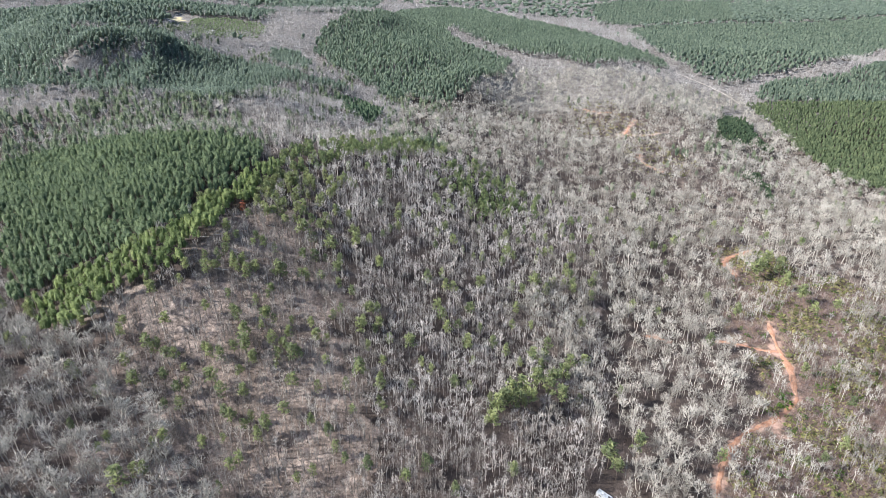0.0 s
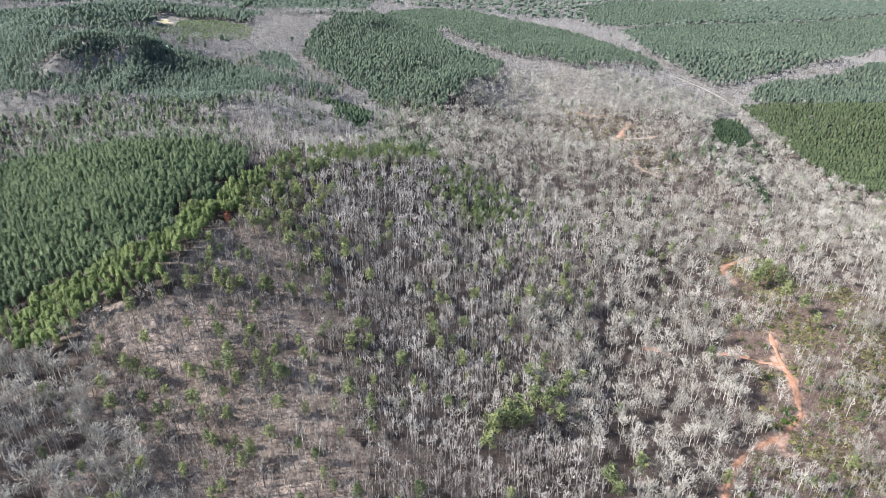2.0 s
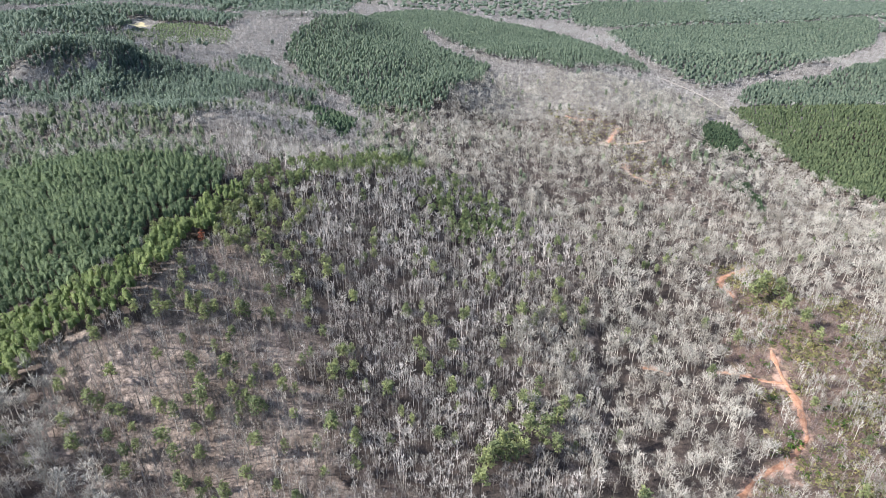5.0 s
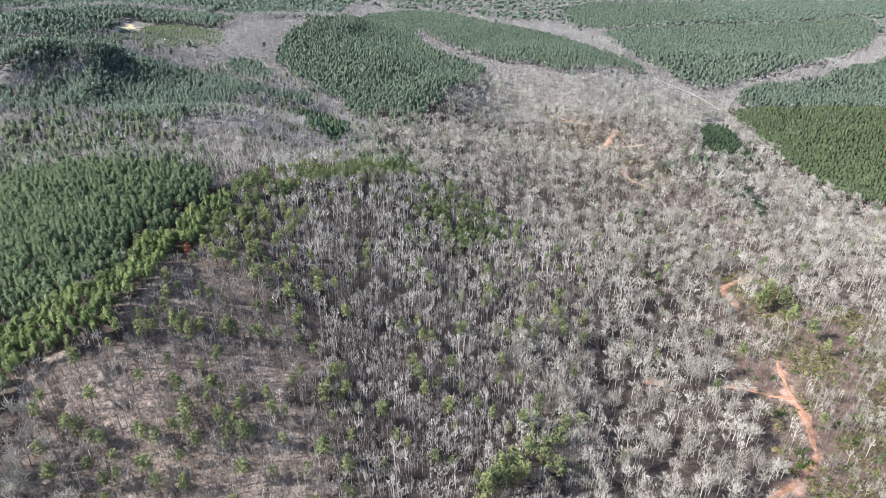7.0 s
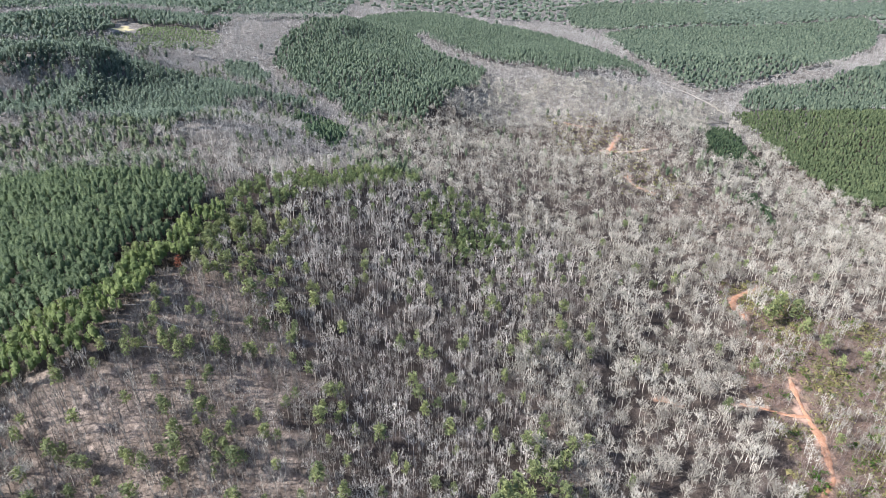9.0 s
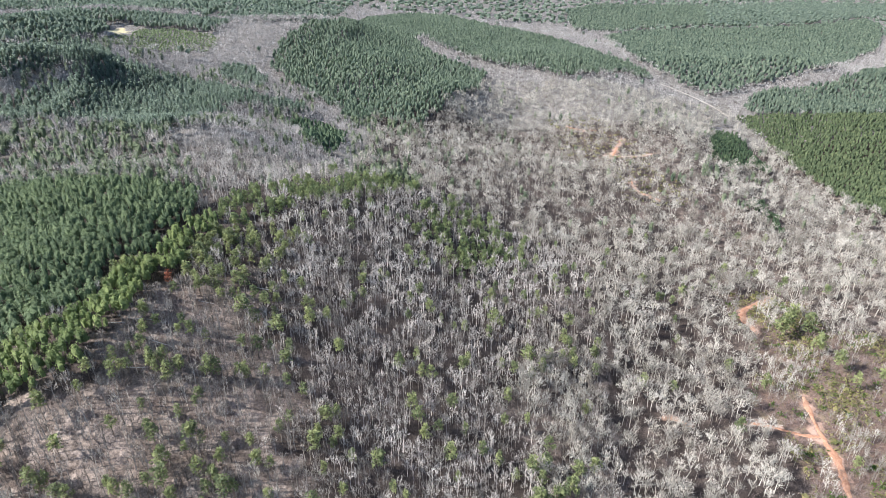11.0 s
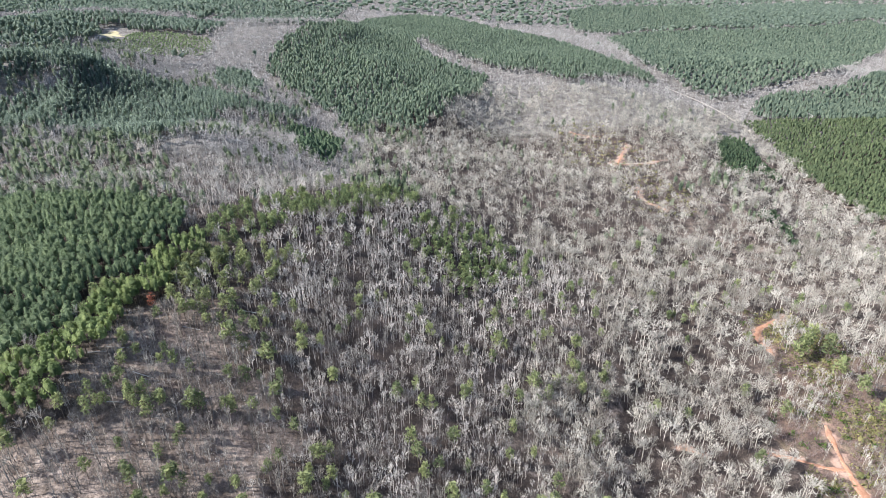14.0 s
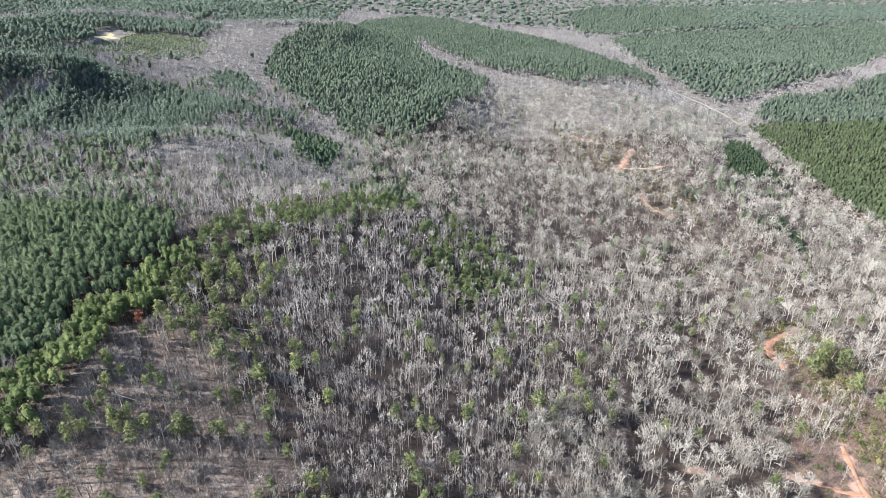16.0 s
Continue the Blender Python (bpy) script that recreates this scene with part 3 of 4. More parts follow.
def dome_pine_shape(seed, tufts, size, spread, base):
    """A planted pine, one unit high: a solid domed crown clad in tufts that follow its round form."""
    rng = np.random.default_rng(seed)
    stem, core = cone_pine_shape(seed, 5, 0, 0.05, spread * 0.82, base)
    core[..., 2] *= 0.97
    u = (np.arange(tufts) + 0.5) / tufts
    a = np.arange(tufts) * 2.39996 + rng.normal(0, 0.25, tufts)
    lump = 1 + 0.16 * np.sin(3 * a + seed) * np.sin(9 * u + seed)
    r = spread * np.cos(u * 1.45) ** 0.75 * lump
    c = np.stack([np.cos(a) * r, np.sin(a) * r, base + (1 - base) * np.sin(u * 1.5)], 1)
    out = np.stack([np.cos(a) * np.cos(u * 1.4), np.sin(a) * np.cos(u * 1.4), 0.35 + np.sin(u * 1.4)], 1)
    out = lean_to(rng, out, 0.32)
    s = np.cross(out, rng.normal(size=out.shape))
    s /= np.linalg.norm(s, axis=1)[:, None]
    t = np.cross(out, s)
    k = size * rng.uniform(0.7, 1.3, tufts)[:, None]
    tri = np.stack([c + s * k, c - s * 0.5 * k + t * 0.87 * k, c - s * 0.5 * k - t * 0.87 * k], 1)
    return stem, np.concatenate([core, tri])


def bush_shape(seed, leaves, size, flat=0.7):
    rng = np.random.default_rng(seed)
    d = rng.normal(size=(leaves, 3))
    d /= np.linalg.norm(d, axis=1)[:, None]
    c = d * rng.uniform(0.25, 0.5, (leaves, 1)) * np.array([1, 1, flat]) * (1 + 0.3 * np.sin(3 * np.arctan2(d[:, 1], d[:, 0]) + seed))[:, None]
    c[:, 2] = np.abs(c[:, 2] + 0.3 * flat)
    return c[:, None] + rng.normal(0, size, (leaves, 3, 3))


def brush_shape(seed, stems):
    """A clump of thin leafless saplings, one unit high."""
    rng = np.random.default_rng(seed)
    a = np.column_stack([rng.normal(0, 0.22, (stems, 2)), np.full(stems, -0.02)])
    b = a + np.column_stack([rng.normal(0, 0.26, (stems, 2)), rng.uniform(0.5, 1.0, stems)])
    k = rng.uniform(0.3, 0.8, stems)[:, None]
    p = a + (b - a) * k
    q = p + np.column_stack([rng.normal(0, 0.22, (stems, 2)), rng.uniform(0.1, 0.35, stems)])
    return np.concatenate([sliver(rng, a, b, 0.03), sliver(rng, p, q, 0.022)])


def planted(shapes, pick, x, y, height, girth, turn, sink=0.0):
    """Triangles of many plants, each a turned and scaled shape that stands on the ground."""
    out, z = [], land(x, y) - sink
    for k, tri in enumerate(shapes):
        i = np.where(pick == k)[0]
        if not len(i):
            continue
        c, s = np.cos(turn[i])[:, None], np.sin(turn[i])[:, None]
        p = tri.reshape(-1, 3)
        g, h = girth[i][:, None], height[i][:, None]
        out.append(np.stack([(p[:, 0] * c - p[:, 1] * s) * g + x[i][:, None], (p[:, 0] * s + p[:, 1] * c) * g + y[i][:, None], p[:, 2] * h + z[i][:, None]], -1).reshape(-1, 3))
    return np.concatenate(out) if out else np.zeros((0, 3))


def mass(name, label, category, layers):
    """Countless plants in one object. layers: pairs of triangle corners and material."""
    verts, slots, mats = [], [], []
    for k, (v, m) in enumerate(layers):
        verts.append(v)
        slots.append(np.full(len(v) // 3, k))
        mats.append(m)
    v = np.concatenate(verts)
    tagged(new(name, mesh_of(name, v, np.arange(len(v)).reshape(-1, 3), *mats, slots=np.concatenate(slots))), label, category, kind="stuff")


CREEK = [(71, 199), (68, 220), (79, 243), (77, 269), (88, 295), (85, 320), (94, 344), (83, 375), (85, 404), (73, 432), (78, 468)]


def scatter(seed, step, x0, x1, y0, y1, jitter=0.42):
    rng = np.random.default_rng(seed)
    gx, gy = np.meshgrid(np.arange(x0, x1, step), np.arange(y0, y1, step))
    gx[1::2] += step / 2
    x, y = gx.ravel() + rng.uniform(-jitter, jitter, gx.size) * step, gy.ravel() + rng.uniform(-jitter, jitter, gy.size) * step
    keep = (np.abs(x - 10) < 40 + 0.76 * np.hypot(y, 200))
    keep &= trail_distance(x, y, CREEK) > 0.2 + 3.4 * np.sin(x / 5.1 + y / 9.7) * np.sin(y / 7.3)
    for name, width in (("main", 2.6), ("spur", 3.0), ("upper", 3.6), ("stub", 3), ("bare", 2.5), ("orange", 1.4), ("orange2", 0.8), ("orange3", 0.6), ("orange4", 1.2), ("field_road", 2.6), ("far_track", 7)):
        keep &= trail_distance(x, y, TRAILS[name]) > width
    keep &= trail_distance(x, y, [(-412, 885), (-444, 975)]) > 19
    keep &= (np.abs(x - 63) > 9) | (np.abs(y - 192) > 8)
    return x[keep], y[keep], rng


def anywhere(x, y, *names, ragged=2.5):
    inside = np.zeros(x.shape, bool)
    for name in names:
        inside |= within(x, y, STANDS[name], ragged)
    return inside


DENSE = ("left_plantation", "ridge_strip", "fh1", "fh2", "lf", "lf2", "young", "rf1", "rf2", "rf3", "rf4", "right_plantation", "triangle", "dark_band", "clump", "slip")


def gappy(x, y):
    """A wandering value from -1 to 1 that opens small gaps in the woods."""
    return np.sin(x / 5.1 + 1.7 * np.sin(y / 8.3)) * np.sin(y / 6.7 + 1.9 * np.sin(x / 11.0))


def draws(rng, n, kinds, lo, hi, slim=(0.85, 1.15)):
    h = rng.uniform(lo, hi, n)
    return rng.integers(0, kinds, n), h, h * rng.uniform(*slim, n), rng.uniform(0, 6.28, n)


# single trees that stand nearest: things of their own
def tree_thing(name, label, category, group, stem, crown, stem_material, crown_material, crown_name):
    thing = tagged(new(name), label, category, group)
    for part_name, tri, material in (("trunk", stem, stem_material), (crown_name, crown, crown_material)):
        v = tri.reshape(-1, 3)
        part = new(part_name, mesh_of(part_name, v, np.arange(len(v)).reshape(-1, 3), material))
        part.parent = thing
    return thing


def stand_at(x, y, height, girth, turn):
    return Matrix.Translation((x, y, float(land(x, y)))) @ Matrix.Rotation(turn, 4, "Z") @ Matrix.Diagonal((girth, girth, height, 1))


def plant_singles(models, x, y, height, girth, turn, pick):
    used = set()
    for k in set(range(len(models))) - set(int(k) for k in pick):
        for o in (*models[k].children, models[k]):
            bpy.data.objects.remove(o)
    for i in range(len(x)):
        k = int(pick[i])
        m = stand_at(x[i], y[i], height[i], girth[i], turn[i])
        if k in used:
            copy_thing(models[k], m @ Matrix.Diagonal([1 / s for s in models[k].scale] + [1]))
        else:
            models[k].matrix_basis = m
            used.add(k)


NEAR_BARE = [bare_tree_shape(s, 7, 13, 0.82, fans=0.25, trunk=1.0) for s in range(8)]
OAK_BARE = [bare_tree_shape(300 + s, 6, 12, 0.9, fans=0.15, trunk=1.8) for s in range(8)]
BROAD_BARE = [bare_tree_shape(20 + s, 10, 18, 0.7, fans=0.25, trunk=1.3) for s in range(8)]
MID_BROAD = [np.concatenate(bare_tree_shape(60 + s, 8, 13, 0.95, False, 0.6, 0.55)) for s in range(8)]
MID_BARE = [np.concatenate(bare_tree_shape(40 + s, 5, 9, 1.0, False, 0.65, 0.5)) for s in range(8)]
FAR_BARE = [np.concatenate(bare_tree_shape(80 + s, 4, 5, 2.3, False, 0.3, 0.85)) for s in range(6)]
NEAR_PINE = [pine_shape(120 + s, 14 + s % 4, 16, 0.075, 0.032, 0.2, 0.36 + 0.04 * s, 0.5) for s in range(6)]
MID_PINE = [pine_shape(140 + s, 9, 5, 0.085, 0.058) for s in range(6)]
PLANT_PINE = [dome_pine_shape(160 + s, 48, 0.033, 0.15, 0.62) for s in range(6)]
MIX_PINE = [dome_pine_shape(180 + s, 24, 0.055, 0.165, 0.4) for s in range(6)]
WEST_PINE = [dome_pine_shape(190 + s, 11, 0.07, 0.165, 0.45) for s in range(6)]
FAR_PINE = [cone_pine_shape(200 + s, 4, 4, 0.05, 0.165, 0.5) for s in range(6)]
LAST_PINE = [cone_pine_shape(220 + s, 4, 2, 0.06, 0.21, 0.5) for s in range(6)]
LAST_BARE = [bare_tree_shape(230 + s, 3, 4, 3.6, False, 0.5, 0.8)[1] for s in range(6)]
BUSHES = [bush_shape(240 + s, 40, 0.11) for s in range(4)]
LOW_BUSHES = [bush_shape(260 + s, 12, 0.17) for s in range(4)]
BRUSHES = [brush_shape(280 + s, 8) for s in range(5)]


def build_near_forest():
    x, y, rng = scatter(1, 2.95, -420, 460, 135, 385)
    scrub, hollow = anywhere(x, y, "scrub", ragged=8), anywhere(x, y, "litter")
    valley = x > 81 + 0.1 * (y - 300)
    clump = np.clip(0.62 - 0.75 * gappy(x / 2.6 + 3, y / 2.6), 0.1, 0.97)
    thin = np.where(scrub, clump, np.where(valley | (x < 70 - y) & (y < 258), np.where(x < 0, 0.5, 0.62), np.where(hollow, 0.05, 0.0)))
    keep = ~anywhere(x, y, *DENSE) & (rng.uniform(size=x.size) > thin) & (gappy(x, y) > -0.7)
    for a, b, *_ in BIG_PINES:
        keep &= np.hypot(x - a, y - b) > 4.2
    for a, b in LONE_PINES:
        keep &= np.hypot(x - a, y - b) > 1.6
    keep &= np.hypot(x - RUST_SPOT[0], y - RUST_SPOT[1] + 4) > 6
    x, y, scrub, valley = x[keep], y[keep], scrub[keep], valley[keep]
    chance = np.where(anywhere(x, y, "crest"), 0.6, np.where(anywhere(x, y, "shoulder", ragged=9), 0.6, np.where((x > 1) & (x < 91) & (y > 330), 0.04, np.where((x < -85) & (y > 325), 0.2, np.where((x < -34) & (y > 180), 0.045, 0.012)))))
    pine = rng.uniform(size=x.size) < chance
    px, py = x[pine], y[pine]
    pick, h, g, turn = draws(rng, px.size, 6, 9.5, 14)
    bx, by, scrub, valley = x[~pine], y[~pine], scrub[~pine], valley[~pine]
    bpick, bh, bg, bturn = draws(rng, bx.size, 8, 8.0, 13.0, (0.85, 1.2))
    dice = rng.uniform(size=bx.size)
    grand = np.where(dice < 0.12, 1.3, 0.72 + 0.35 * rng.uniform(size=bx.size))
    corner = (bx < 70 - by) & (by < 258)
    broad = (valley & ~scrub | corner) & (dice > 0.3)
    bank = anywhere(bx, by, "bank", ragged=6)
    broad |= bank & (dice > 0.8)
    valley = valley | bank
    bg *= np.where(broad, np.where(bank, 0.95, 1.25) + 0.65 * dice, 0.88 * grand)
    bh *= np.where(broad, 1.18, np.where(scrub, 0.95, 1.0) * grand ** 0.5)
    oak = anywhere(bx + rng.normal(0, 9, bx.size), by + rng.normal(0, 9, bx.size), "litter", ragged=8) & ~broad
    single = np.zeros(bx.size, bool)
    single[np.argsort(np.hypot(by - 40, bx * 0.8))[:300]] = True
    for where, shapes, material, label in ((~valley & ~broad & ~oak, NEAR_BARE, BARK, "grey leafless hardwood tree on the wooded slope"), (oak & ~valley, OAK_BARE, BARK_DARK, "thin dark-barked leafless oak on leaf litter"), (valley & ~broad, NEAR_BARE, BARK_PALE, "slender pale leafless tree in the valley"), (broad, BROAD_BARE, BARK_PALE, "broad pale grey leafless hardwood tree in the valley")):
        w = where & single
        if w.any():
            plant_singles(bark_models(shapes, material, label), bx[w], by[w], bh[w], bg[w], bturn[w], bpick[w])
    for name, label, where, shapes, material in (("bare_woods", "dense grey leafless hardwood forest on the hillside", ~valley & ~broad & ~oak, NEAR_BARE, BARK), ("oak_woods", "thin dark leafless oaks on the brown leaf litter", oak & ~valley, OAK_BARE, BARK_DARK), ("valley_saplings", "slender pale leafless trees in the valley", valley & ~broad, NEAR_BARE, BARK_PALE), ("valley_woods", "broad pale leafless hardwood forest in the valley", broad, BROAD_BARE, BARK_PALE)):
        w = where & ~single
        a = bpick[w], bx[w], by[w], bh[w], bg[w], bturn[w]
        mass(name, label, "forest", [(planted([s for s, _ in shapes], *a), material), (planted([c for _, c in shapes], *a), material)])
    # the pines nearest the flight are single things, with the ones that stand out on the hill
    size = 16.5 - 8.0 * rng.uniform(0, 1, len(LONE_PINES))
    spots = [(a, b, c, c * k) for (a, b), c, k in zip(LONE_PINES, size, rng.uniform(0.8, 1.4, size.size)) if min(math.hypot(a - q[0], b - q[1]) for q in BIG_PINES) > 6] + BIG_PINES
    sx, sy, sh, sg = (np.array(q, float) for q in zip(*spots))
    lone = np.full(sx.size, 1.0)
    px, py, h, g = np.concatenate([sx, px]), np.concatenate([sy, py]), np.concatenate([sh, h]), np.concatenate([sg, g])
    pick, turn = np.concatenate([rng.integers(0, 6, sx.size), pick]), np.concatenate([rng.uniform(0, 6, sx.size), turn])
    rank = np.hypot(py - 40, px * 0.8)
    rank[:lone.size] = 0
    single = np.zeros(px.size, bool)
    single[np.argsort(rank)[:290]] = True
    models = [tree_thing("pine_tree", "green pine with bare lower trunk among leafless trees", "pine tree", "pines on the hill", s, c, PINE_BARK, NEEDLES, "crown") for s, c in NEAR_PINE]
    plant_singles(models, px[single], py[single], h[single], g[single], turn[single], pick[single])
    if (~single).any():
        a = pick[~single], px[~single], py[~single], h[~single], g[~single], turn[~single]
        mass("hill_pines", "scattered green pines on the hilltop", "forest", [(planted([s for s, _ in NEAR_PINE], *a), PINE_BARK), (planted([c for _, c in NEAR_PINE], *a), NEEDLES)])


# pines that stand out over the bare trees, on the plan
LONE_PINES = []
LONE_PINES += [(-148, 276), (-137, 274), (-136, 279), (-125, 283), (-117, 279), (-114, 284), (-102, 284), (-87, 286), (-80, 289), (-72, 303), (-161, 262), (-123, 265), (-104, 270), (-133, 258), (-174, 252), (-151, 250), (-195, 251), (-102, 256), (-103, 252), (-110, 247), (-96, 245), (-89, 258), (-75, 250), (-69, 264), (-172, 244), (-147, 237), (-165, 231), (-128, 239), (-114, 240), (-108, 240), (-103, 235), (-92, 235), (-84, 237), (-136, 231), (-145, 227), (-132, 224), (-136, 221), (-121, 225), (-115, 221), (-104, 220)]
LONE_PINES += [(-81, 224), (-132, 213), (-169, 212), (-157, 222), (-111, 212), (-83, 213), (-100, 206), (-89, 204), (-107, 198), (-114, 193), (-131, 193), (-134, 174), (-136, 166), (-61, 205), (-56, 196), (-51, 191), (-70, 182), (-99, 184), (-96, 187), (-54, 266), (-54, 259), (-51, 314), (-39, 257), (-28, 255), (-22, 247), (-17, 244), (-41, 243), (-40, 228), (-40, 220), (-51, 234), (-5, 239), (-16, 289), (-13, 282), (-10, 274), (-4, 280), (2, 295), (1, 266), (4, 258), (15, 271), (46, 281)]
LONE_PINES += [(43, 271), (40, 262), (29, 263), (36, 266), (22, 268), (4, 347), (43, 336), (55, 341), (34, 325), (67, 357), (71, 373), (82, 351), (26, 240), (35, 246), (42, 249), (49, 250), (30, 236), (48, 239), (20, 233), (59, 246), (13, 235), (13, 222), (15, 217), (23, 231), (36, 239), (139, 378), (106, 336), (123, 336), (145, 304), (182, 438), (142, 418), (133, 434), (165, 440), (229, 330), (215, 328), (155, 419), (195, 450), (-3, 351), (26, 361), (55, 391)]
LONE_PINES += [(48, 375), (58, 380), (73, 374), (-8, 309), (-23, 311), (-15, 318), (-49, 347), (-33, 374), (-20, 359), (-15, 367), (-101, 331), (-96, 318), (-88, 327), (-79, 313), (-72, 296), (-70, 334), (-66, 322), (-59, 328), (-51, 309), (-58, 371), (-45, 361), (-126, 285), (-120, 301), (-108, 301), (-114, 300)]
RUST_SPOT = (-137, 337)
BIG_PINES = [(20, 230, 18, 22), (27, 232, 17, 21), (46, 252, 16, 19), (52, 258, 17, 19), (57, 268, 16, 17), (16, 226, 18, 21), (23, 236, 19, 22), (29, 241, 18, 21), (37, 248, 19, 22), (43, 244, 17, 20), (49, 240, 18, 20), (13, 216, 17, 20), (33, 235, 17, 20), (67, 208, 17, 20), (82, 215, 18, 19), (70, 202, 13, 17), (119, 210, 15, 13), (210, 357, 17, 21), (213, 342, 17, 21), (209, 385, 18, 22), (198, 375, 17, 22), (214, 375, 18, 22), (204, 380, 17, 20)]


def bark_models(shapes, material, label):
    return [tree_thing("bare_tree", label, "tree", "leafless trees", s, c, material, material, "crown") for s, c in shapes]


def build_stand(name, label, outlines, step, lo, hi, shapes, material, seed, area, drop=0.04, slim=(0.9, 1.15)):
    x, y, rng = scatter(seed, step, *area, jitter=0.44)
    keep = anywhere(x, y, *outlines) & (rng.uniform(size=x.size) > drop)
    if "lf" in outlines:
        keep &= ~anywhere(x, y, "lf_gap", "lf_gap_two", "young")
    keep &= np.hypot(x - RUST_SPOT[0], y - RUST_SPOT[1] + 3) > 6
    if "left_plantation" in outlines:
        keep &= ~anywhere(x, y, "ridge_strip") & (trail_distance(x, y, [(-207, 296), (-191, 299), (-181, 306), (-170, 319), (-166, 333), (-166, 343), (-157, 362), (-149, 375), (-144, 390)]) > 1.2)
    x, y = x[keep], y[keep]
    pick, h, g, turn = draws(rng, x.size, len(shapes), lo, hi, slim)
    a = pick, x, y, h, g, turn
    mass(name, label, "forest", [(planted([s for s, _ in shapes], *a), PINE_BARK), (planted([c for _, c in shapes], *a), material)])


def mid_reach(x):
    """How far up the valley the closely built trees go."""
    return np.where((x > -90) & (x < 380), 905, 800)


def build_mid_forest():
    x, y, rng = scatter(2, 4.9, -760, 800, 385, 905)
    x, y = x[y < mid_reach(x)], y[y < mid_reach(x)]
    right = x > np.where(y < 560, 81 + 0.1 * (y - 300) - np.clip(y - 465, 0, 100) * 2.3, -74)
    dense = anywhere(x, y, *DENSE) & ~anywhere(x, y, "lf_gap", "lf_gap_two")
    thin = np.where(anywhere(x, y, "scrub_far"), 0.45, np.where(right, np.where(y < 530, 0.2, np.where(x < 40, 0.2, 0.34)), 0.0))
    keep = ~dense & (rng.uniform(size=x.size) > thin) & (gappy(x, y) > -0.7)
    x, y, right = x[keep], y[keep], right[keep]
    chance = np.where(anywhere(x, y, "mix_left"), 0.53, np.where(anywhere(x, y, "slip2", "slip3"), 0.8, np.where(anywhere(x, y, "mix_mid", "mix_back"), 0.46, np.where(anywhere(x, y, "crest"), 0.85, np.where(anywhere(x, y, "shoulder", ragged=9), 0.68, np.where((x < -74) & (y > 520), 0.24, np.where((x > 1) & (x < 91) & (y < 470), 0.1, np.where((x < 76) & (y < 520), 0.07, 0.04))))))))
    west = (x < 0) & (y > 520)
    pine = rng.uniform(size=x.size) < np.where(west, chance * (0.75 + 0.9 * gappy(x / 4.2, y / 4.2)), chance)
    pick, h, g, turn = draws(rng, x.size, 6, 9.5, 13.5, (1.0, 1.4))
    bright = pine & (y < 520) & (anywhere(x, y, "crest", "shoulder") | (x > -104))
    a = [q[bright] for q in (pick, x, y, h, g * 0.85, turn)]
    mass("crest_pines", "scattered green pines along the hill's crest", "forest", [(planted([s for s, _ in NEAR_PINE], *a), PINE_BARK), (planted([c for _, c in NEAR_PINE], *a), CREST)])
    a = [q[pine & ~bright] for q in (pick, x, y, h, g, turn)]
    mass("mixed_pines", "scattered pines in the mixed woods behind the hill", "forest", [(planted([s for s, _ in MIX_PINE], *a), PINE_BARK), (planted([c for _, c in MIX_PINE], *a), MIXED)])
    dice = rng.uniform(size=x.size)
    broad = right & (dice > 0.3)
    g = g * np.where(broad, 1.15 + 0.75 * dice ** 2, np.where(right, 0.85, np.where(y < 530, 0.92, 1.25)) + 0.45 * dice)
    h = h * np.where(broad, 1.0 + 0.3 * dice ** 2, np.where(right, 1.0, 1.12))
    near = y < 530
    slim_near, broad_near = [np.concatenate(q) for q in NEAR_BARE], [np.concatenate(q) for q in BROAD_BARE]
    woods = [("hilltop_woods", "grey leafless hardwood forest on the hilltop", ~right & near, slim_near, BARK)]
    woods += [("middle_woods", "leafless hardwood forest behind the hill", ~right & ~near, MID_BARE, BARK_HAZY)]
    woods += [("pale_saplings", "slender pale leafless trees along the valley", right & ~broad, MID_BARE, BARK_PALE)]
    woods += [("creek_woods", "broad pale leafless trees along the creek", broad & near, broad_near, BARK_PALE)]
    woods += [("pale_woods", "broad pale leafless hardwood forest along the valley", broad & ~near, MID_BROAD, BARK_PALE)]
    for name, label, where, shapes, material in woods:
        a = [q[where & ~pine] for q in (pick, x, y, h, g, turn)]
        mass(name, label, "forest", [(planted(shapes, *a), material)])


def build_rear_forest():
    """The same woods go on under and behind the start of the flight."""
    x, y, rng = scatter(9, 6.4, -130, 135, -60, 135)
    pine = rng.uniform(size=x.size) < 0.06
    pick, h, g, turn = draws(rng, x.size, 6, 11, 16, (0.95, 1.3))
    a = [q[pine] for q in (pick, x, y, h, g, turn)]
    mass("rear_pines", "scattered pines in the leafless woods", "forest", [(planted([s for s, _ in MID_PINE], *a), PINE_BARK), (planted([c for _, c in MID_PINE], *a), NEEDLES)])
    a = [q[~pine] for q in (pick, x, y, h, g, turn)]
    mass("rear_woods", "grey leafless hardwood forest", "forest", [(planted(MID_BARE, *a), BARK)])


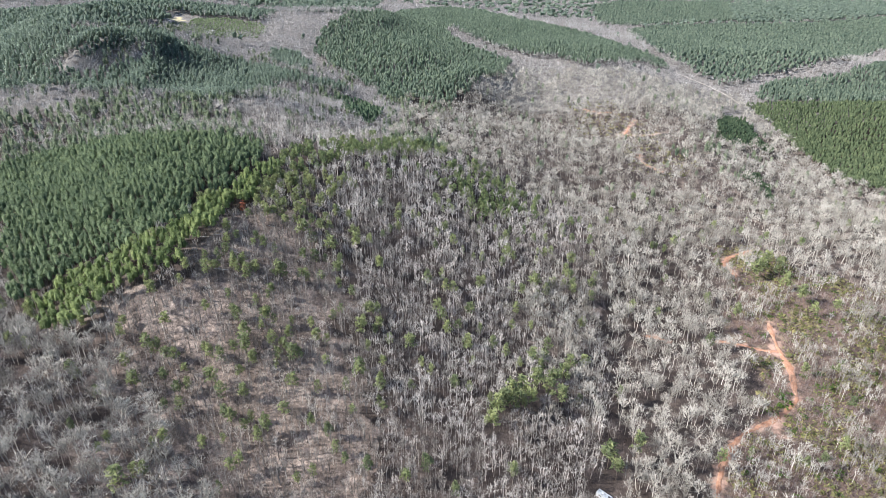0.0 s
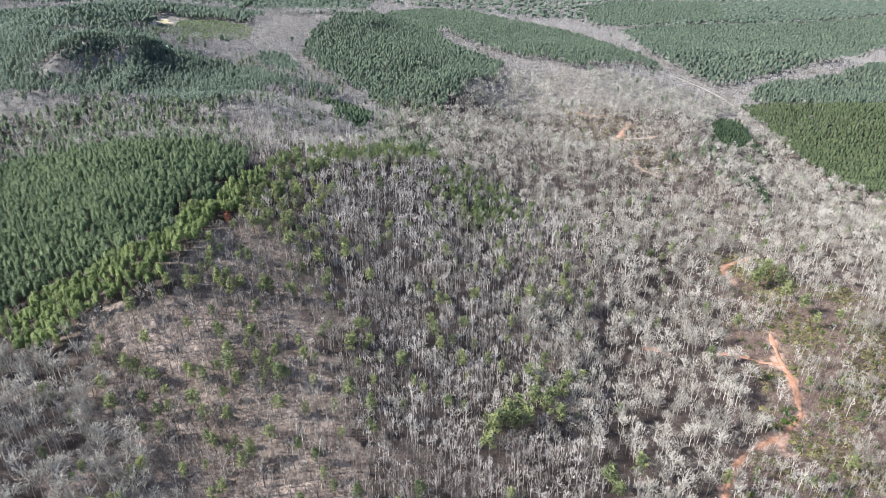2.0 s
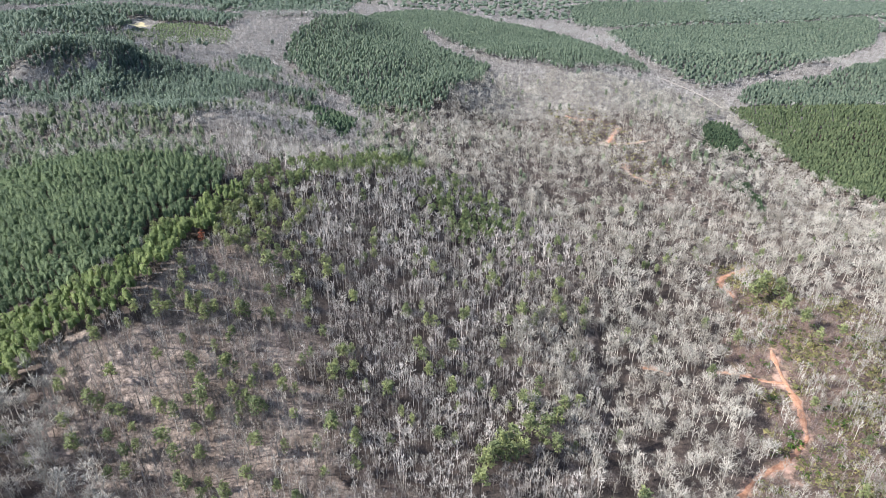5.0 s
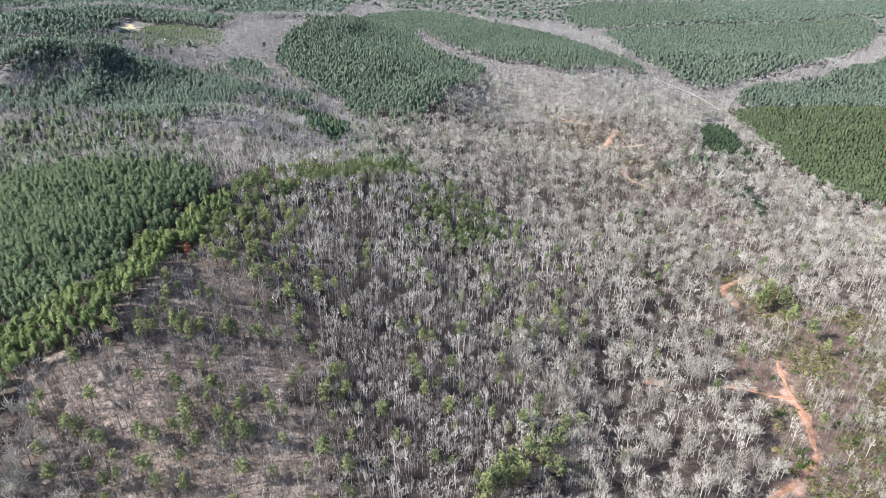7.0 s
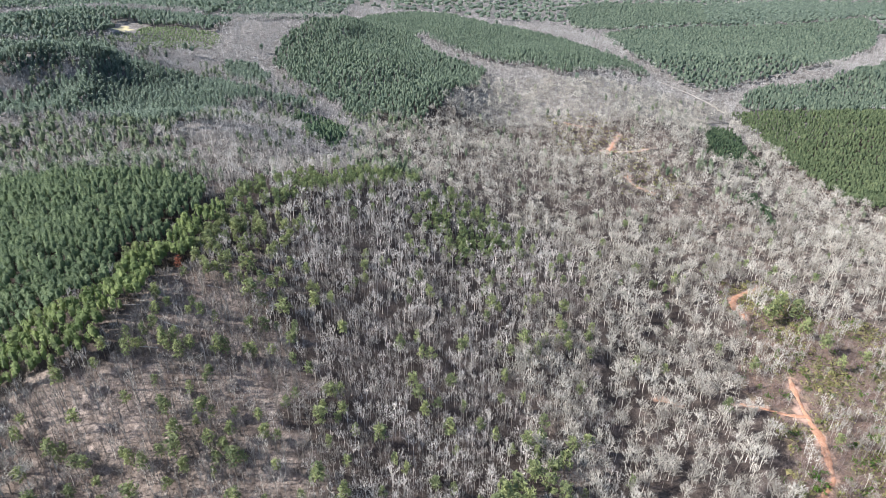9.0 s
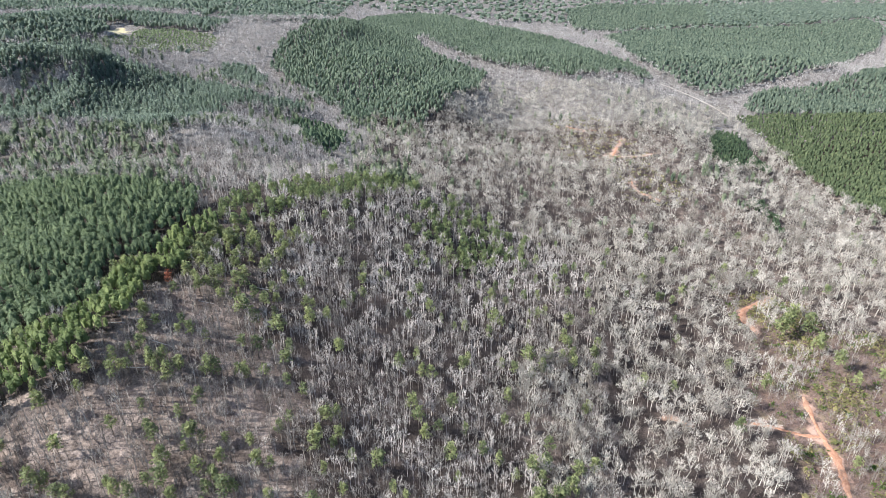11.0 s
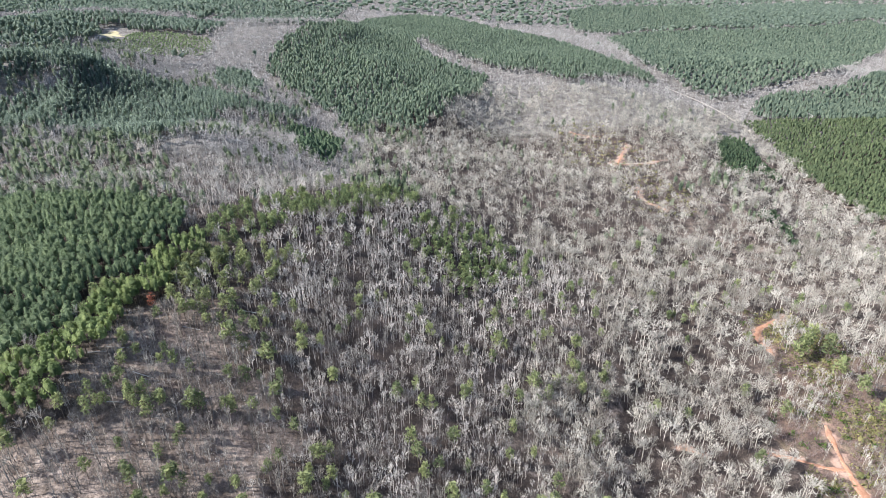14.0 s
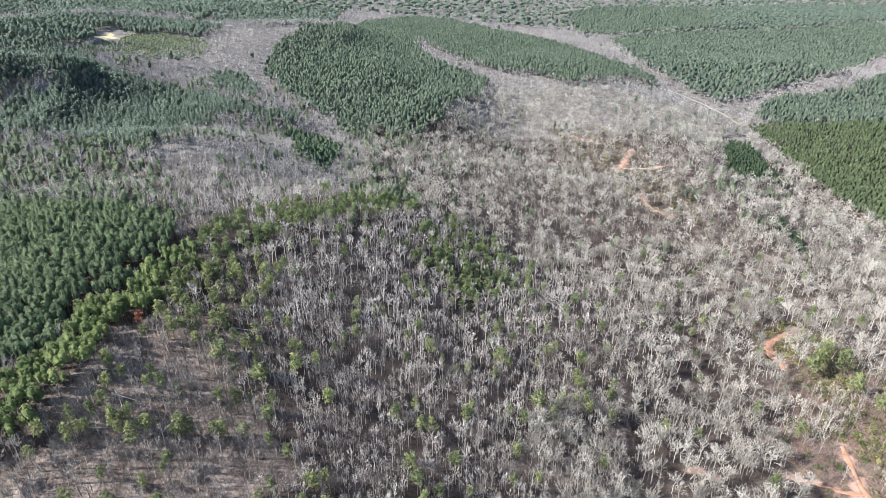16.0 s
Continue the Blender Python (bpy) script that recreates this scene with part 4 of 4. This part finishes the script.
def build_far_forest():
    for seed, step, y0, y1, bare, pines, wide in ((3, 7.8, 795, 1450, FAR_BARE, FAR_PINE, 1.3), (4, 18.5, 1450, 3300, LAST_BARE, LAST_PINE, 2.0)):
        x, y, rng = scatter(seed, step, -1700, 2100, y0, y1)
        keep = ~(anywhere(x, y, *DENSE) & ~anywhere(x, y, "lf_gap", "lf_gap_two")) & (y < 1850 + 1.1 * np.clip(x, 0, 1300)) & (y > mid_reach(x))
        x, y = x[keep], y[keep]
        chance = np.where(anywhere(x, y, "pale_strip"), 0.02, np.where((x < -200) & (y > 1110), 0.85, np.where(y > 1500, 0.55, 0.01)))
        pine = rng.uniform(size=x.size) < chance
        pick, h, g, turn = draws(rng, x.size, 6, 11, 16, (1.0 * wide, 1.5 * wide))
        a = [q[pine] for q in (pick, x, y, h, g, turn)]
        mass("far_pines", "scattered pines in the distant woods", "forest", [(planted([c for _, c in pines], *a), HAZY_NEEDLES)])
        a = [q[~pine] for q in (pick, x, y, h, g, turn)]
        mass("far_woods", "distant leafless hardwood forest, its colour paled for haze", "forest", [(planted(bare, *a), BARK_HAZY)])


def build_understory():
    x, y, rng = scatter(5, 3.0, -330, 400, 135, 420)
    scrub = anywhere(x, y, "scrub")
    keep = ~anywhere(x, y, *DENSE) & (rng.uniform(size=x.size) < np.where(scrub, 0.95, np.where(y > 330, 0.06, np.where(anywhere(x, y, "litter", ragged=6), np.where(gappy(x / 2.4, y / 1.6) > -0.1, 0.97, 0.3), 0.25))))
    ex, ey, dice = scatter(15, 2.5, 90, 420, 135, 460)
    more = anywhere(ex, ey, "scrub") & (dice.uniform(size=ex.size) < 0.7 - 0.4 * gappy(ex / 2.2, ey / 2.2))
    x, y = np.concatenate([x[keep], ex[more]]), np.concatenate([y[keep], ey[more]])
    pick, h, g, turn = draws(rng, x.size, 5, 1.5, 5.2, (0.85, 1.4))
    h = h * np.where(anywhere(x, y, "litter"), 1.35, 1.0)
    mass("understory", "thin leafless saplings and brush under the trees", "brush", [(planted(BRUSHES, pick, x, y, h, g, turn), TWIGS)])
    x, y, rng = scatter(6, 2.0, 90, 420, 135, 460)
    keep = anywhere(x, y, "scrub") & (rng.uniform(size=x.size) < 0.34 + 0.75 * gappy(x / 2.2, y / 2.2))
    x, y = x[keep], y[keep]
    pick, h, g, turn = draws(rng, x.size, 4, 0.8, 3.6, (1.0, 1.7))
    mass("scrub_brush", "low olive and straw coloured scrub on the cleared ground", "scrub", [(planted(LOW_BUSHES, pick, x, y, h, g, turn), BRUSH)])
    x, y, rng = scatter(7, 5.0, 90, 420, 520, 830)
    keep = anywhere(x, y, "scrub_far") & (rng.uniform(size=x.size) < 0.6)
    x, y = x[keep], y[keep]
    pick, h, g, turn = draws(rng, x.size, 4, 1.5, 3.5, (1.1, 1.9))
    mass("clearing_brush", "olive scrub in the distant clearing", "scrub", [(planted(LOW_BUSHES, pick, x, y, h, g, turn), BRUSH)])


def part(name, tri, material, parent, label=""):
    v = np.asarray(tri).reshape(-1, 3)
    ob = new(name, mesh_of(name, v, np.arange(len(v)).reshape(-1, 3), material))
    ob.parent = parent
    return tagged(ob, label)


def build_bushes():
    """Rounded evergreen bushes on the cleared ground, one by one."""
    models = []
    for k, tri in enumerate(BUSHES):
        thing = tagged(new("bush"), "rounded dark green evergreen bush on the dry cleared ground", "bush", "bushes along the trail")
        part("foliage", tri, BUSH, thing)
        part("stem", spike(np.array([0, 0, -0.1]), np.array([0, 0, 0.35]), 0.04, 0.01), PINE_BARK, thing)
        models.append(thing)
    x, y, rng = scatter(8, 9.0, 130, 330, 190, 420)
    keep = anywhere(x, y, "scrub") & (rng.uniform(size=x.size) < 0.6)
    x, y = np.concatenate([[172, 174, 170, 195, 200, 204], x[keep]]), np.concatenate([[265, 261, 259, 273, 271, 274], y[keep]])
    pick, h, g, turn = draws(rng, x.size, 4, 2.0, 3.8, (1.2, 1.7))
    h[:6], g[:6] = 4.5, 5.5
    pick[:4] = np.arange(4)
    plant_singles(models, x, y, h, g, turn, pick)


def box(x0, x1, y0, y1, z0, z1):
    p = np.array([(x, y, z) for z in (z0, z1) for y in (y0, y1) for x in (x0, x1)], float)
    q = [(0, 2, 3, 1), (4, 5, 7, 6), (0, 1, 5, 4), (2, 6, 7, 3), (0, 4, 6, 2), (1, 3, 7, 5)]
    return np.array([t for a, b, c, d in q for t in ((p[a], p[b], p[c]), (p[a], p[c], p[d]))])


def build_trailer():
    white, grey, dark = plain("weathered_white_metal", (0.62, 0.62, 0.60), 0.5, 0.15, 1.2), plain("stained_roof", (0.42, 0.43, 0.43), 0.6, 0.45, 0.9), plain("dark_rubber", (0.04, 0.04, 0.045), 0.8)
    t = tagged(new("trailer"), "weathered white camping trailer with a stained grey roof under trees", "trailer")
    part("body", box(-4.6, 4.6, -1.25, 1.25, 0.55, 2.75), white, t)
    roof = part("roof", box(-4.45, 4.45, -1.1, 1.1, 2.754, 2.84), grey, t, "stained grey roof")
    part("roof_vent", box(-2.4, -1.7, -0.35, 0.35, 2.844, 3.0), white, roof)
    part("roof_vent", box(0.6, 1.5, -0.4, 0.4, 2.844, 3.08), dark, roof, "dark roof unit")
    for x in (-3.3, 0.2, 2.6):
        part("window", box(x, x + 1.2, -1.256, -1.2, 1.5, 2.2), dark, t, "dark window")
    for x in (-0.6, 0.6):
        for y in (-1.1, 1.1):
            a = np.array([x, y - 0.12, 0.33])
            part("wheel", spike(a, a + np.array([0, 0.24, 0]), 0.36, 0.36, 10), dark, t, "dark tyre")
    part("drawbar", box(4.6, 6.0, -0.08, 0.08, 0.5, 0.64), dark, t)
    t.matrix_basis = pose(63.4, 190.2, float(land(63.4, 190.2)) - 0.05, 0, 0, -42)


def build_logs():
    pale = plain("bleached_log", (0.55, 0.52, 0.48), 0.8, 0.2, 2.0)
    for x, y, length, turn in ((-139, 308, 11, 4), (-126, 297, 9, -8), (-147, 304, 8, 10), (-93, 343, 10, 3), (-116, 326, 8, -5), (-132, 284, 9, 12)):
        tri = np.concatenate([spike(np.array([-length / 2, 0, 0]), np.array([length / 2, 0.2, 0.1]), 0.24, 0.1, 6), spike(np.array([length * 0.2, 0, 0]), np.array([length * 0.36, 1.1, 0.6]), 0.1, 0.0, 4)])
        v = tri.reshape(-1, 3)
        log = tagged(new("fallen_log", mesh_of("fallen_log", v, np.arange(len(v)).reshape(-1, 3), pale)), "bleached fallen tree trunk lying in the leaf litter", "log", "fallen logs")
        slope = math.atan2(float(land(x + 3, y) - land(x - 3, y)), 6)
        log.matrix_basis = Matrix.Translation((x, y, float(land(x, y)) + 0.16)) @ Matrix.Rotation(-slope, 4, "Y") @ Matrix.Rotation(radians(turn), 4, "Z")


def build_rust_tree():
    stem, crown = pine_shape(140, 12, 14, 0.09, 0.035, 0.24, 0.35)
    t = tree_thing("rust_tree", "small tree with rust red leaves on the ridge", "tree", "", stem, crown, PINE_BARK, RUST, "crown")
    t.matrix_basis = stand_at(*RUST_SPOT, 10, 11, 0.4)


build_near_forest()
build_stand("pine_plantation", "dense dark green pine plantation behind the ridge", ["left_plantation"], 3.1, 12.8, 14.8, PLANT_PINE, PLANTED, 11, (-480, -100, 165, 520), slim=(0.75, 1.02))
build_stand("ridge_pines", "bright green row of pines along the ridge", ["ridge_strip"], 3.2, 10, 15, PLANT_PINE, STRIP, 12, (-260, -80, 165, 430), drop=0.1, slim=(0.75, 1.1))
build_stand("corner_plantation", "dense green pine plantation on the valley side", ["right_plantation"], 3.5, 8.5, 11, FAR_PINE, FAR_GREEN, 13, (250, 1100, 350, 1100), slim=(0.85, 1.1))
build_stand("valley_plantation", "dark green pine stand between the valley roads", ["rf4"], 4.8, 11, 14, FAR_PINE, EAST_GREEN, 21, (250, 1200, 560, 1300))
build_stand("young_pines", "small dark parcel of young planted pines", ["triangle", "slip"], 3.4, 7, 9.5, FAR_PINE, DARK_NEEDLES, 14, (160, 380, 440, 820))
build_stand("band_pines", "dark band of young pines in the hollow", ["dark_band"], 4.0, 9, 12, FAR_PINE, BAND, 15, (-220, 20, 520, 800))
build_stand("hill_plantation", "pine covered hill beyond the valley", ["fh1", "fh2"], 4.5, 11, 13, FAR_PINE, HAZY_HILL_GREEN, 16, (-300, 400, 640, 1500), slim=(0.9, 1.15))
build_stand("west_plantation", "dark pine forest on the far hills", ["lf", "clump"], 4.0, 10.5, 13, WEST_PINE, HAZY_NEEDLES, 17, (-800, -100, 480, 1000), slim=(0.8, 1.1))
build_stand("distant_plantation", "distant pine forest", ["lf2"], 5.2, 11, 14, FAR_PINE, HAZY_NEEDLES, 18, (-1300, -150, 640, 1200), slim=(1.1, 1.45))
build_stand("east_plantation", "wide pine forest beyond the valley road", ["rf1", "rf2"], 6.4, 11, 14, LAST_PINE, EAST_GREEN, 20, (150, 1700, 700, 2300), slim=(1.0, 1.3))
build_stand("far_plantation", "distant pine forest with bare gaps", ["rf3"], 9.5, 12, 16, LAST_PINE, HAZY_NEEDLES, 22, (500, 1800, 1500, 2500), drop=0.12, slim=(1.3, 1.9))
build_stand("sapling_pines", "light green young pines on a far clearing", ["young"], 3.6, 3, 5, LAST_PINE, YOUNG, 19, (-700, -150, 740, 1500), slim=(1.1, 1.7))
build_mid_forest()
build_rear_forest()
build_far_forest()
build_understory()
build_bushes()
build_trailer()
build_logs()
build_rust_tree()
